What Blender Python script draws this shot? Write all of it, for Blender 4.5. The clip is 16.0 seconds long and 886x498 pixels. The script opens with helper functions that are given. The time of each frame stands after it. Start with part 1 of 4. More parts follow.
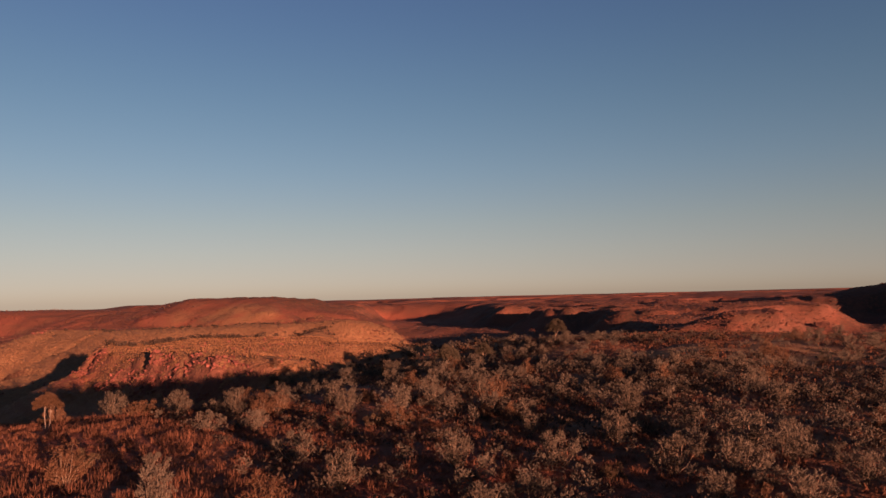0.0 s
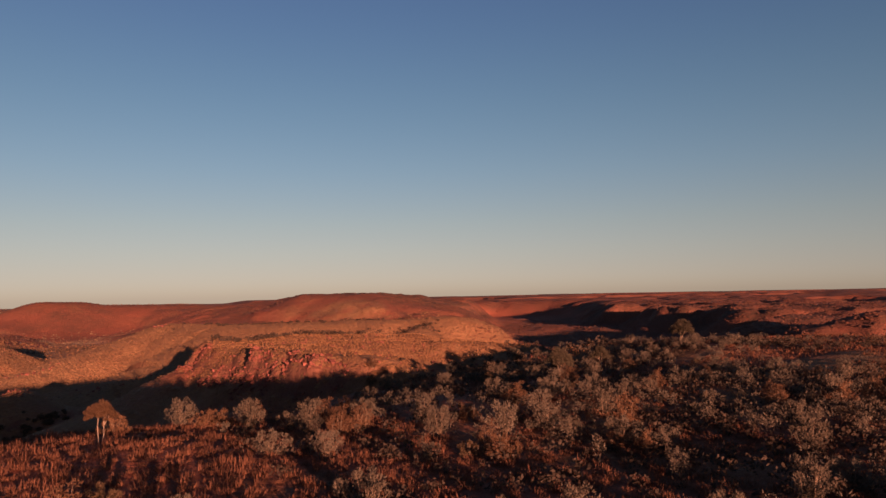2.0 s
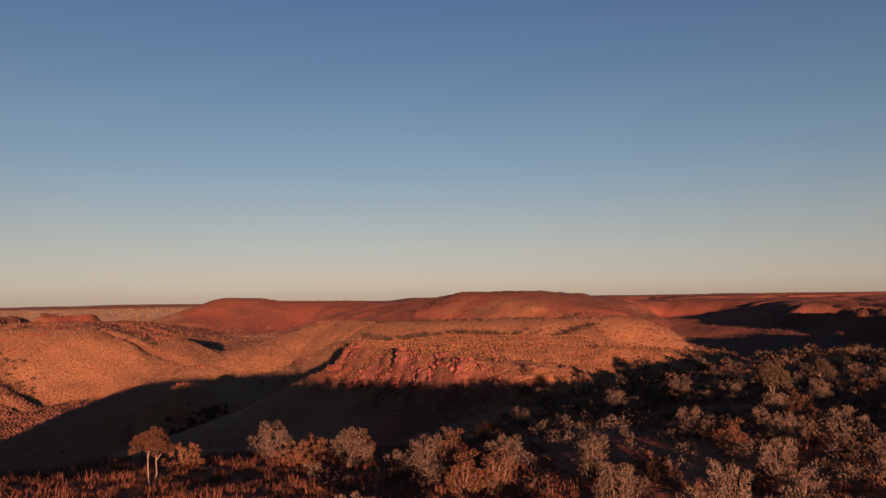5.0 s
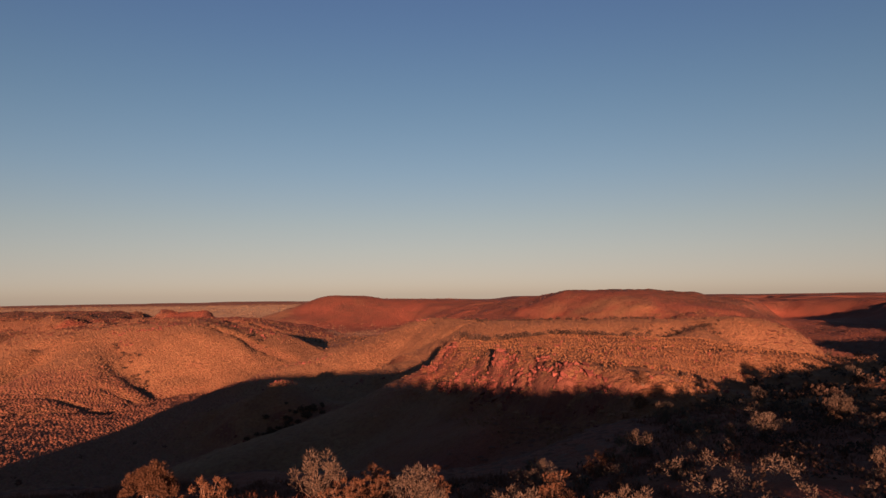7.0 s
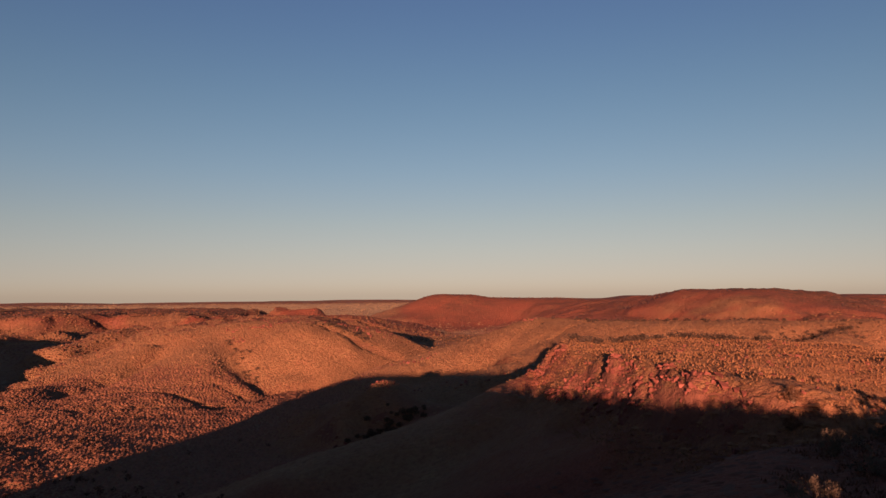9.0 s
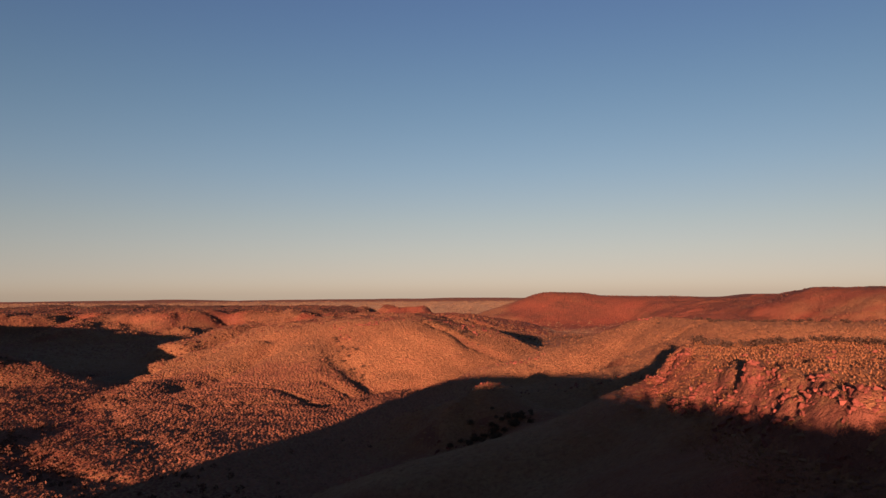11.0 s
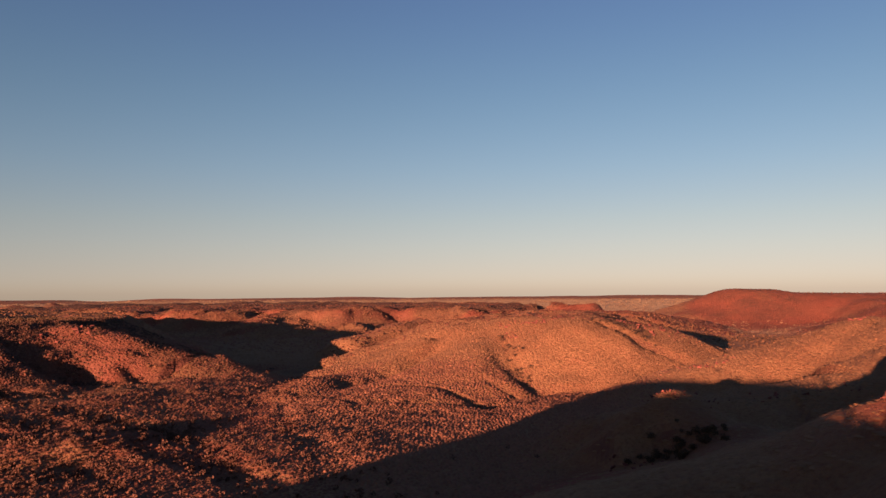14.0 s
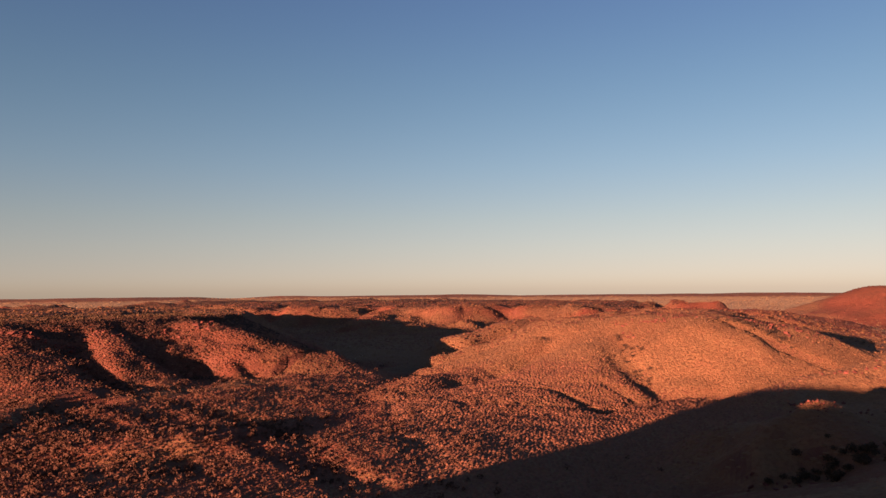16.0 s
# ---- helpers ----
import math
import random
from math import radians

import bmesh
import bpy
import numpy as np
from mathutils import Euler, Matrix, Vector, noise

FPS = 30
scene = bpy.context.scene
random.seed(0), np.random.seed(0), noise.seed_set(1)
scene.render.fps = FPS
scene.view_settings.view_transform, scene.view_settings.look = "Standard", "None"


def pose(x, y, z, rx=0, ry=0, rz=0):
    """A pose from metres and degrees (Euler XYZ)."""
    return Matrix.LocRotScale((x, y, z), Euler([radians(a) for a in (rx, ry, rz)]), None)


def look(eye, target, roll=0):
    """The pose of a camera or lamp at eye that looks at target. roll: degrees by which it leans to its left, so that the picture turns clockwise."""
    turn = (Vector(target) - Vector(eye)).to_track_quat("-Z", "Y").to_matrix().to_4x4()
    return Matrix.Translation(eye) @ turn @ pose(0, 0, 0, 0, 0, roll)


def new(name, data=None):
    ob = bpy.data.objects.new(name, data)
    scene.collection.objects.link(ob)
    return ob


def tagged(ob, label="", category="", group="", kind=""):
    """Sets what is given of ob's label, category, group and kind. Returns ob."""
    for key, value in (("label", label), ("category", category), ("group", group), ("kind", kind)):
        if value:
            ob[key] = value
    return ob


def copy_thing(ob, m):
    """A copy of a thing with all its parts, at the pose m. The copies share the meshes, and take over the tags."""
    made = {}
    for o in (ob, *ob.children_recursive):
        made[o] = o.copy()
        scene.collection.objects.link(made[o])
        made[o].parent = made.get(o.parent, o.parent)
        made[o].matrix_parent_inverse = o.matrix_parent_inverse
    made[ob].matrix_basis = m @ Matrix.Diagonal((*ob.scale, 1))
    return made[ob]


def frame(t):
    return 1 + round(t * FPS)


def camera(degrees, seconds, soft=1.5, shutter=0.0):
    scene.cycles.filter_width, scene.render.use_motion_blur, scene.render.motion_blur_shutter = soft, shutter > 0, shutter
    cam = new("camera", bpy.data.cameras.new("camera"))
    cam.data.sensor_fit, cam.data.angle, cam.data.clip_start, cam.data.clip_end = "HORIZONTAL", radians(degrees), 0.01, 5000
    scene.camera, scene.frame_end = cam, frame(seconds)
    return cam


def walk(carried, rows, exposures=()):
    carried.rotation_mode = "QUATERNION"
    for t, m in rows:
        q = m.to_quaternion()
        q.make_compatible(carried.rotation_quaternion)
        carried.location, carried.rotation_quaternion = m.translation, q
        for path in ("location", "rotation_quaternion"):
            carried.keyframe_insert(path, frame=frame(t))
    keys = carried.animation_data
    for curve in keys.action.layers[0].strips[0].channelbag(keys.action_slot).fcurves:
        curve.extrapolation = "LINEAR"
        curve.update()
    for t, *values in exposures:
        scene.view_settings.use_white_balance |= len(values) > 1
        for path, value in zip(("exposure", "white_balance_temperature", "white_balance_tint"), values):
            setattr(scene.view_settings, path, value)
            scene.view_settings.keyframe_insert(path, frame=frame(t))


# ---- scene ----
cam = camera(64.10, 16.0, soft=1.5)
# seconds, eye, then yaw to the left, pitch and roll in degrees
FLIGHT = [
    (0, 0.000, 0.000, 17.000, -34.101, 3.690, -1.450),
    (0.5, 1.817, 2.670, 17.000, -32.098, 3.669, -1.418),
    (1, 3.550, 5.400, 17.000, -29.889, 3.637, -1.359),
    (1.5, 5.201, 8.185, 17.000, -27.762, 3.611, -1.280),
    (2, 6.773, 11.023, 16.996, -25.521, 3.599, -1.162),
    (2.5, 8.268, 13.908, 16.982, -23.445, 3.583, -1.097),
    (3, 9.682, 16.840, 16.957, -21.244, 3.585, -1.063),
    (3.5, 11.009, 19.815, 16.919, -19.159, 3.587, -1.045),
    (4, 12.242, 22.831, 16.874, -16.940, 3.632, -0.964),
    (6.5, 16.907, 38.294, 16.522, -6.357, 3.657, -0.719),
    (7, 17.518, 41.429, 16.475, -4.285, 3.649, -0.660),
    (7.5, 18.019, 44.582, 16.436, -2.073, 3.666, -0.611),
    (8, 18.410, 47.746, 16.400, 0.000, 3.661, -0.564),
    (8.5, 18.687, 50.920, 16.364, 2.212, 3.656, -0.525),
    (11, 18.093, 66.721, 16.133, 13.140, 3.544, -0.386),
    (11.5, 17.580, 69.828, 16.045, 15.449, 3.524, -0.413),
    (12, 16.947, 72.913, 15.953, 17.608, 3.501, -0.427),
    (12.5, 16.194, 75.972, 15.859, 19.950, 3.465, -0.519),
    (13, 15.322, 78.999, 15.769, 22.171, 3.449, -0.517),
    (13.5, 14.337, 81.991, 15.686, 24.504, 3.439, -0.479),
    (14, 13.239, 84.942, 15.608, 26.727, 3.430, -0.471),
    (14.5, 12.030, 87.849, 15.534, 29.054, 3.402, -0.475),
    (15, 10.714, 90.707, 15.463, 31.250, 3.362, -0.479),
    (15.5, 9.293, 93.514, 15.393, 33.598, 3.342, -0.485),
    (16, 7.770, 96.265, 15.324, 35.711, 3.303, -0.471),
]


def aimed(x, y, z, yaw, pitch, roll):
    a, b = radians(yaw), radians(pitch)
    return look((x, y, z), (x - 100 * math.sin(a) * math.cos(b), y + 100 * math.cos(a) * math.cos(b), z + 100 * math.sin(b)), roll)


walk(cam, [(t, aimed(*p)) for t, *p in FLIGHT], [(0, 2.05), (7, 2.02), (11, 2.17), (13.5, 2.37), (16, 2.52)])

# ---- sky and sun ----
SUN_UP, SUN_WAY = 4.8, 2.5  # elevation; the shadows run this far clockwise of +y
world = bpy.data.worlds.new("evening_sky")
scene.world = world
world.use_nodes = True
wn = world.node_tree
sky = wn.nodes.new("ShaderNodeTexSky")
sky.sky_type, sky.sun_disc = "NISHITA", False
sky.sun_elevation, sky.sun_rotation = radians(SUN_UP), radians(180 + SUN_WAY)
sky.altitude, sky.air_density, sky.dust_density, sky.ozone_density = 500, 0.8, 0.4, 1.0
# the rosy belt that faces a setting sun, fading upwards
where, parts_of, belt, tinted = (wn.nodes.new("ShaderNode" + k) for k in ("TexCoord", "SeparateXYZ", "ValToRGB", "MixRGB"))
tinted.blend_type, tinted.inputs[0].default_value = "MULTIPLY", 1.0
belt.color_ramp.interpolation = "B_SPLINE"
for n, (at, tint) in enumerate([(0.0, (0.470, 0.490, 1.0)), (0.03, (0.475, 0.420, 0.640)), (0.06, (0.510, 0.427, 0.535)), (0.10, (0.550, 0.448, 0.478)),
                                (0.17, (0.525, 0.490, 0.542)), (0.28, (0.470, 0.498, 0.552)), (0.40, (0.415, 0.448, 0.610)), (0.6, (0.430, 0.450, 0.600))]):
    stop = belt.color_ramp.elements[n] if n < 2 else belt.color_ramp.elements.new(at)
    stop.position, stop.color = at, (*tint, 1)
wn.links.new(where.outputs["Generated"], parts_of.inputs[0])
wn.links.new(parts_of.outputs["Z"], belt.inputs[0])
wn.links.new(sky.outputs[0], tinted.inputs[1])
wn.links.new(belt.outputs[0], tinted.inputs[2])
wn.links.new(tinted.outputs[0], wn.nodes["Background"].inputs[0])
wn.nodes["Background"].inputs[1].default_value = 0.05
sun = new("sun", bpy.data.lights.new("sun", "SUN"))
sun.data.energy, sun.data.angle, sun.data.color = 5.0, radians(0.5), (1.0, 0.455, 0.282)
sun.matrix_world = look((0, 0, 100), (100 * math.sin(radians(SUN_WAY)), 100 * math.cos(radians(SUN_WAY)), 100 - 100 * math.tan(radians(SUN_UP))))


# ---- materials ----
def material(name, rough_at=0.9):
    m = bpy.data.materials.new(name)
    m.use_nodes = True
    t = m.node_tree
    shader = t.nodes["Principled BSDF"]
    shader.inputs["Roughness"].default_value = rough_at
    shader.inputs["Specular IOR Level"].default_value = 0.15
    return m, t, shader


def noise_of(t, size, detail=4.0, rough_at=0.6, source=None):
    """Noise with features of that size in metres, by the place in the world."""
    n = t.nodes.new("ShaderNodeTexNoise")
    n.inputs["Scale"].default_value, n.inputs["Detail"].default_value, n.inputs["Roughness"].default_value = 1.0 / size, detail, rough_at
    if source is None:
        source = t.nodes.new("ShaderNodeNewGeometry").outputs["Position"]
    t.links.new(source, n.inputs["Vector"])
    return n.outputs["Fac"]


def spread(t, value, low, high, a=0.0, b=1.0):
    n = t.nodes.new("ShaderNodeMapRange")
    for k, v in zip(("From Min", "From Max", "To Min", "To Max"), (low, high, a, b)):
        n.inputs[k].default_value = v
    t.links.new(value, n.inputs["Value"])
    return n.outputs[0]


def blend(t, fac, a, b, kind="MIX"):
    n = t.nodes.new("ShaderNodeMixRGB")
    n.blend_type = kind
    for socket, v in zip(n.inputs, (fac, a, b)):
        if isinstance(v, (int, float)):
            socket.default_value = v
        elif isinstance(v, tuple):
            socket.default_value = (*v, 1)
        else:
            t.links.new(v, socket)
    return n.outputs[0]


def times(t, a, b):
    n = t.nodes.new("ShaderNodeMath")
    n.operation = "MULTIPLY"
    t.links.new(a, n.inputs[0])
    t.links.new(b, n.inputs[1])
    return n.outputs[0]


def relief(t, shader, height, strength, distance):
    n = t.nodes.new("ShaderNodeBump")
    n.inputs["Strength"].default_value, n.inputs["Distance"].default_value = strength, distance
    t.links.new(height, n.inputs["Height"])
    before = shader.inputs["Normal"].links
    if before:
        t.links.new(before[0].from_socket, n.inputs["Normal"])
    t.links.new(n.outputs[0], shader.inputs["Normal"])


def make_soil():
    m, t, shader = material("red_stony_soil", 0.95)
    cover = t.nodes.new("ShaderNodeAttribute")
    cover.attribute_name = "grass"
    patch = spread(t, noise_of(t, 2.2, 5, 0.7), 0.36, 0.62)
    red = blend(t, noise_of(t, 9, 5), (0.144, 0.041, 0.026), (0.220, 0.070, 0.042))
    red = blend(t, spread(t, noise_of(t, 0.5, 3), 0.5, 0.75), red, (0.106, 0.034, 0.022))
    straw = blend(t, noise_of(t, 14, 4), (0.180, 0.102, 0.050), (0.250, 0.152, 0.078))
    straw = blend(t, spread(t, noise_of(t, 1.1, 4), 0.42, 0.7), straw, (0.144, 0.064, 0.034))
    earth = blend(t, times(t, spread(t, cover.outputs["Fac"], 0.1, 0.6), spread(t, patch, 0, 1, 0.65, 1.0)), red, straw)
    earth = blend(t, spread(t, noise_of(t, 70, 4), 0.4, 0.65, 0, 0.35), earth, (0.13, 0.045, 0.026))
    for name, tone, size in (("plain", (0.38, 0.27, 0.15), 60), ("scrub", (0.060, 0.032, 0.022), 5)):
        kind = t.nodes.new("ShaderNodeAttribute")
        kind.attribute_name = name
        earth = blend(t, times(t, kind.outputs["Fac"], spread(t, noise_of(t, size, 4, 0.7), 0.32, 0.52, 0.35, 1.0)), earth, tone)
    # bare rock where it is steep
    shape = t.nodes.new("ShaderNodeNewGeometry")
    axes = t.nodes.new("ShaderNodeSeparateXYZ")
    t.links.new(shape.outputs["True Normal"], axes.inputs[0])
    steep = spread(t, axes.outputs["Z"], 0.80, 0.62)
    rock = blend(t, noise_of(t, 3.0, 6, 0.7), (0.075, 0.028, 0.021), (0.170, 0.070, 0.047))
    t.links.new(blend(t, steep, earth, rock), shader.inputs["Base Color"])
    # short dry grass and stones
    relief(t, shader, noise_of(t, 0.22, 3, 0.6), 1.0, 0.30)
    relief(t, shader, noise_of(t, 1.2, 4, 0.65), 1.0, 1.0)
    relief(t, shader, noise_of(t, 8.0, 4, 0.6), 0.5, 1.0)
    return m


def make_plain(name, dark, light, size, rough_at=0.9, bump=0.0, through_light=0.0):
    """A surface that varies from piece to piece and within each piece."""
    m, t, shader = material(name, rough_at)
    shape = t.nodes.new("ShaderNodeNewGeometry")
    thing = t.nodes.new("ShaderNodeObjectInfo")
    tone = blend(t, noise_of(t, size, 4), dark, light)
    mid = tuple((a + b) / 2 for a, b in zip(dark, light))
    tone = blend(t, spread(t, shape.outputs["Random Per Island"], 0, 1, 0, 0.75), tone, mid)
    dim = blend(t, thing.outputs["Random"], (0.75, 0.72, 0.70), (1.15, 1.12, 1.10))
    dim2 = blend(t, shape.outputs["Random Per Island"], (0.80, 0.80, 0.80), (1.14, 1.14, 1.14))
    tone = blend(t, 1.0, blend(t, 1.0, tone, dim, "MULTIPLY"), dim2, "MULTIPLY")
    t.links.new(tone, shader.inputs["Base Color"])
    if through_light:
        glow = t.nodes.new("ShaderNodeBsdfTranslucent")
        both = t.nodes.new("ShaderNodeMixShader")
        both.inputs[0].default_value = through_light
        t.links.new(tone, glow.inputs[0])
        t.links.new(shader.outputs[0], both.inputs[1])
        t.links.new(glow.outputs[0], both.inputs[2])
        t.links.new(both.outputs[0], t.nodes["Material Output"].inputs[0])
    if bump:
        relief(t, shader, noise_of(t, size * 0.35, 5, 0.7), 0.9, bump)
    return m


SOIL = make_soil()
SPINIFEX = make_plain("dry_spinifex", (0.158, 0.075, 0.038), (0.250, 0.134, 0.068), 6.0, 0.9)
GOLD_GRASS = make_plain("golden_slope_grass", (0.142, 0.074, 0.039), (0.228, 0.133, 0.073), 8.0, 0.9)
PLAIN_GRASS = make_plain("pale_plain_grass", (0.27, 0.185, 0.10), (0.38, 0.27, 0.15), 90.0, 0.9)
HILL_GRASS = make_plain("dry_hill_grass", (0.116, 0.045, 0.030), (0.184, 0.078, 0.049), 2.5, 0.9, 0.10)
VALLEY_GRASS = make_plain("ruddy_valley_grass", (0.152, 0.065, 0.041), (0.226, 0.107, 0.067), 5.0, 0.9)
HUMMOCK = make_plain("orange_spinifex", (0.074, 0.031, 0.020), (0.162, 0.069, 0.041), 1.6, 0.9, 0.12)
ROCK = make_plain("red_ironstone", (0.085, 0.027, 0.024), (0.190, 0.066, 0.052), 0.7, 0.85, 0.12)
GREY_LEAF = make_plain("grey_green_leaves", (0.034, 0.027, 0.020), (0.138, 0.108, 0.084), 0.9, 0.75, 0, 0.25)
SCRUB_LEAF = make_plain("dull_scrub_leaves", (0.027, 0.018, 0.0135), (0.062, 0.043, 0.033), 0.9, 0.8, 0, 0.2)
GOLD_LEAF = make_plain("golden_dry_leaves", (0.060, 0.029, 0.017), (0.128, 0.067, 0.038), 0.9, 0.75, 0, 0.25)
DARK_LEAF = make_plain("olive_leaves", (0.038, 0.025, 0.015), (0.096, 0.059, 0.035), 0.9, 0.7, 0, 0.2)
OLIVE_LEAF = make_plain("olive_gum_leaves", (0.030, 0.024, 0.016), (0.074, 0.058, 0.040), 0.9, 0.7, 0, 0.2)
GUM_LEAF = make_plain("dry_gum_leaves", (0.036, 0.018, 0.010), (0.074, 0.039, 0.022), 0.9, 0.7, 0, 0.2)
DUSKY = make_plain("dark_plateau_scrub", (0.044, 0.023, 0.017), (0.090, 0.045, 0.031), 3.0, 0.9)
TWIG = make_plain("dry_twigs", (0.10, 0.07, 0.05), (0.22, 0.15, 0.11), 0.4, 0.9)
BARK = make_plain("smooth_white_bark", (0.13, 0.095, 0.075), (0.26, 0.20, 0.165), 0.35, 0.7, 0.01)

# ---- landform ----
def lattice(ix, iy, seed):
    h = (ix * 374761393 + iy * 668265263 + seed * 974711) & 0xFFFFFFFF
    h = ((h ^ (h >> 13)) * 1274126177) & 0xFFFFFFFF
    return ((h ^ (h >> 16)) & 0xFFFF) / 32767.5 - 1.0


def ripple(x, y, size, seed=0):
    """Smooth value noise from -1 to 1, with features of that size in metres."""
    u, v = np.asarray(x) / size, np.asarray(y) / size
    iu, iv = np.floor(u).astype(np.int64), np.floor(v).astype(np.int64)
    fu, fv = u - iu, v - iv
    fu, fv = fu * fu * fu * (fu * (fu * 6 - 15) + 10), fv * fv * fv * (fv * (fv * 6 - 15) + 10)
    low = lattice(iu, iv, seed) * (1 - fu) + lattice(iu + 1, iv, seed) * fu
    high = lattice(iu, iv + 1, seed) * (1 - fu) + lattice(iu + 1, iv + 1, seed) * fu
    return low * (1 - fv) + high * fv


def rough(x, y, size, octaves=4, seed=0, gain=0.5):
    total, amp = 0.0, 1.0
    for n in range(octaves):
        c, s = math.cos(0.6 * n), math.sin(0.6 * n)
        total = total + amp * ripple(c * x - s * y, s * x + c * y, size / 2 ** n, seed + 7 * n)
        amp *= gain
    return total


def ease(a, b, v):
    s = np.clip((v - a) / (b - a), 0, 1)
    return s * s * (3 - 2 * s)


def higher(a, b, k):
    """The larger of two heights, rounded over k metres."""
    h = np.clip(0.5 + 0.5 * (a - b) / k, 0, 1)
    return b * (1 - h) + a * h + k * h * (1 - h)


def along(x, y, line):
    """Distance from a line of (x, y, z) and the line's height at the nearest place."""
    best, tall = np.full(np.shape(x), 1e9), np.zeros(np.shape(x))
    for (ax, ay, az), (bx, by, bz) in zip(line, line[1:]):
        dx, dy = bx - ax, by - ay
        s = np.clip(((x - ax) * dx + (y - ay) * dy) / (dx * dx + dy * dy), 0, 1)
        d = np.hypot(x - ax - s * dx, y - ay - s * dy)
        near = d < best
        best, tall = np.where(near, d, best), np.where(near, az + s * (bz - az), tall)
    return best, tall


def outside(x, y, corners):
    """Signed distance from an outline: negative inside."""
    best, crossed = np.full(np.shape(x), 1e9), np.zeros(np.shape(x), bool)
    for (ax, ay), (bx, by) in zip(corners, corners[1:] + corners[:1]):
        dx, dy = bx - ax, by - ay
        s = np.clip(((x - ax) * dx + (y - ay) * dy) / (dx * dx + dy * dy), 0, 1)
        best = np.minimum(best, np.hypot(x - ax - s * dx, y - ay - s * dy))
        if dy:
            crossed ^= ((ay > y) != (by > y)) & (x < dx * (y - ay) / dy + ax)
    return np.where(crossed, -best, best)


def ridge(x, y, line, flat, foot, base, bend=1.0, wobble=0.0, seed=0):
    d, top = along(x, y, line)
    if wobble:
        d = d + wobble * rough(x, y, foot * 0.45, 3, seed) * ease(0, flat + 0.4 * foot, d)
    s = np.clip((d - flat) / (foot - flat), 0, 1) ** bend
    return base + (top - base) * (1 - s * s * (3 - 2 * s))


def tableland(x, y, corners, top, base, apron, cliff=0.0, run=4.0, wobble=0.0, size=40.0, seed=0):
    """A flat-topped hill: a cliff of that height over that run at its rim, then a concave apron down to the base."""
    d = outside(x, y, corners)
    if wobble:
        d = d + wobble * rough(x, y, size, 3, seed)
    s = np.clip((d - run) / apron, 0, 1)
    return top - cliff * ease(-0.5, run, d) - (top - cliff - base) * (1 - (1 - s) ** 1.7)


HOME = [(-110, -330), (-90, -209), (-81, -60), (-75, 10), (-55, 48), (-30, 70), (-6, 79), (14, 79), (30, 84), (44, 96), (58, 118), (72, 138),
        (100, 148), (140, 148), (175, 136), (230, 112), (320, 100), (420, 60), (520, -20), (450, -150), (200, -330)]
MESA = [(34, 237), (37, 218), (41, 199), (45, 182), (50, 165), (61, 146), (85, 122), (112, 140), (120, 190), (112, 236), (70, 254), (40, 250)]
WEST = [(-378, 262), (-366, 300), (-362, 345), (-374, 388), (-425, 432), (-500, 500), (-620, 560), (-900, 520), (-900, 150), (-500, 170), (-410, 205), (-392, 232)]
NORTH = [(-900, 600), (-690, 640), (-590, 690), (-572, 760), (-548, 764), (-532, 704), (-470, 770), (-400, 850), (-320, 905), (-290, 960), (-340, 1060), (-800, 1250), (-1300, 1000)]
BUTTE = [(-238, 836), (-212, 832), (-190, 846), (-188, 870), (-206, 885), (-240, 880)]
CREEK = [(-40, 190), (-75, 222), (-104, 250), (-150, 288), (-205, 347), (-232, 410), (-262, 500)]
SIDE = [(-110, 228), (-150, 240), (-215, 246), (-290, 232)]
BROOK = [(-60, 412), (-90, 392), (-118, 362), (-160, 338), (-205, 347)]
FORK = [(-300, 262), (-250, 290), (-215, 330), (-205, 347)]
RILL = [(-128, 236), (-170, 262), (-205, 268), (-250, 258), (-300, 266)]
WASH = [(-140, 210), (-200, 226), (-255, 222), (-330, 214)]
# gullies and creases: half width, then places with the depth of the cut
CUTS = [
    (11, [(-140, 462, 0.5), (-136, 453, 2.2), (-123, 432, 3.2), (-113, 423, 3.2), (-103, 414, 2.5)]),
    (5, [(-131, 405, 0.3), (-118, 399, 1.5), (-106, 396, 1.5)]),
    (4, [(-175, 366, 0.6), (-152, 377, 1.2), (-137, 379, 1.2), (-117, 372, 1.8), (-107, 364, 1.8)]),
    (5, [(-107, 364, 1.8), (-104, 392, 1.6), (-94, 420, 1.4), (-80, 430, 0.6)]),
    (7, [(-108, 507, 4.0), (-100, 497, 5.5), (-87, 489, 4.5), (-69, 486, 3.0), (-53, 490, 2.4), (-40, 490, 1.5)]),
    (9, [(-352, 284, 1.5), (-340, 279, 2.8), (-320, 272, 2.8), (-299, 267, 1.5)]),
    (9, [(-334, 306, 0.5), (-318, 301, 2.5), (-300, 303, 2.5), (-286, 310, 1.0)]),
    (6, [(-338, 331, 0.8), (-308, 334, 2.4), (-284, 344, 1.5)]),
    (5, [(-318, 352, 0.6), (-296, 362, 2.0), (-274, 374, 1.2)]),
    (6, [(-290, 330, 0.5), (-279, 327, 2.2), (-266, 330, 1.5)]),
    (4, [(60, 449, 2.2), (49, 437, 2.2), (40, 434, 1.4), (28, 425, 0.4)]),
    (9, [(190, 434, 2.5), (174, 411, 3.2), (150, 390, 3.0), (133, 384, 2.0), (112, 366, 1.5)]),
    (2.2, [(42, 201, 0.4), (39.5, 196, 1.3), (37, 188, 1.3), (34, 183, 0.5)]),
    (2.2, [(33, 236, 1.2), (31, 231, 2.0), (28, 226, 1.0)]),
]
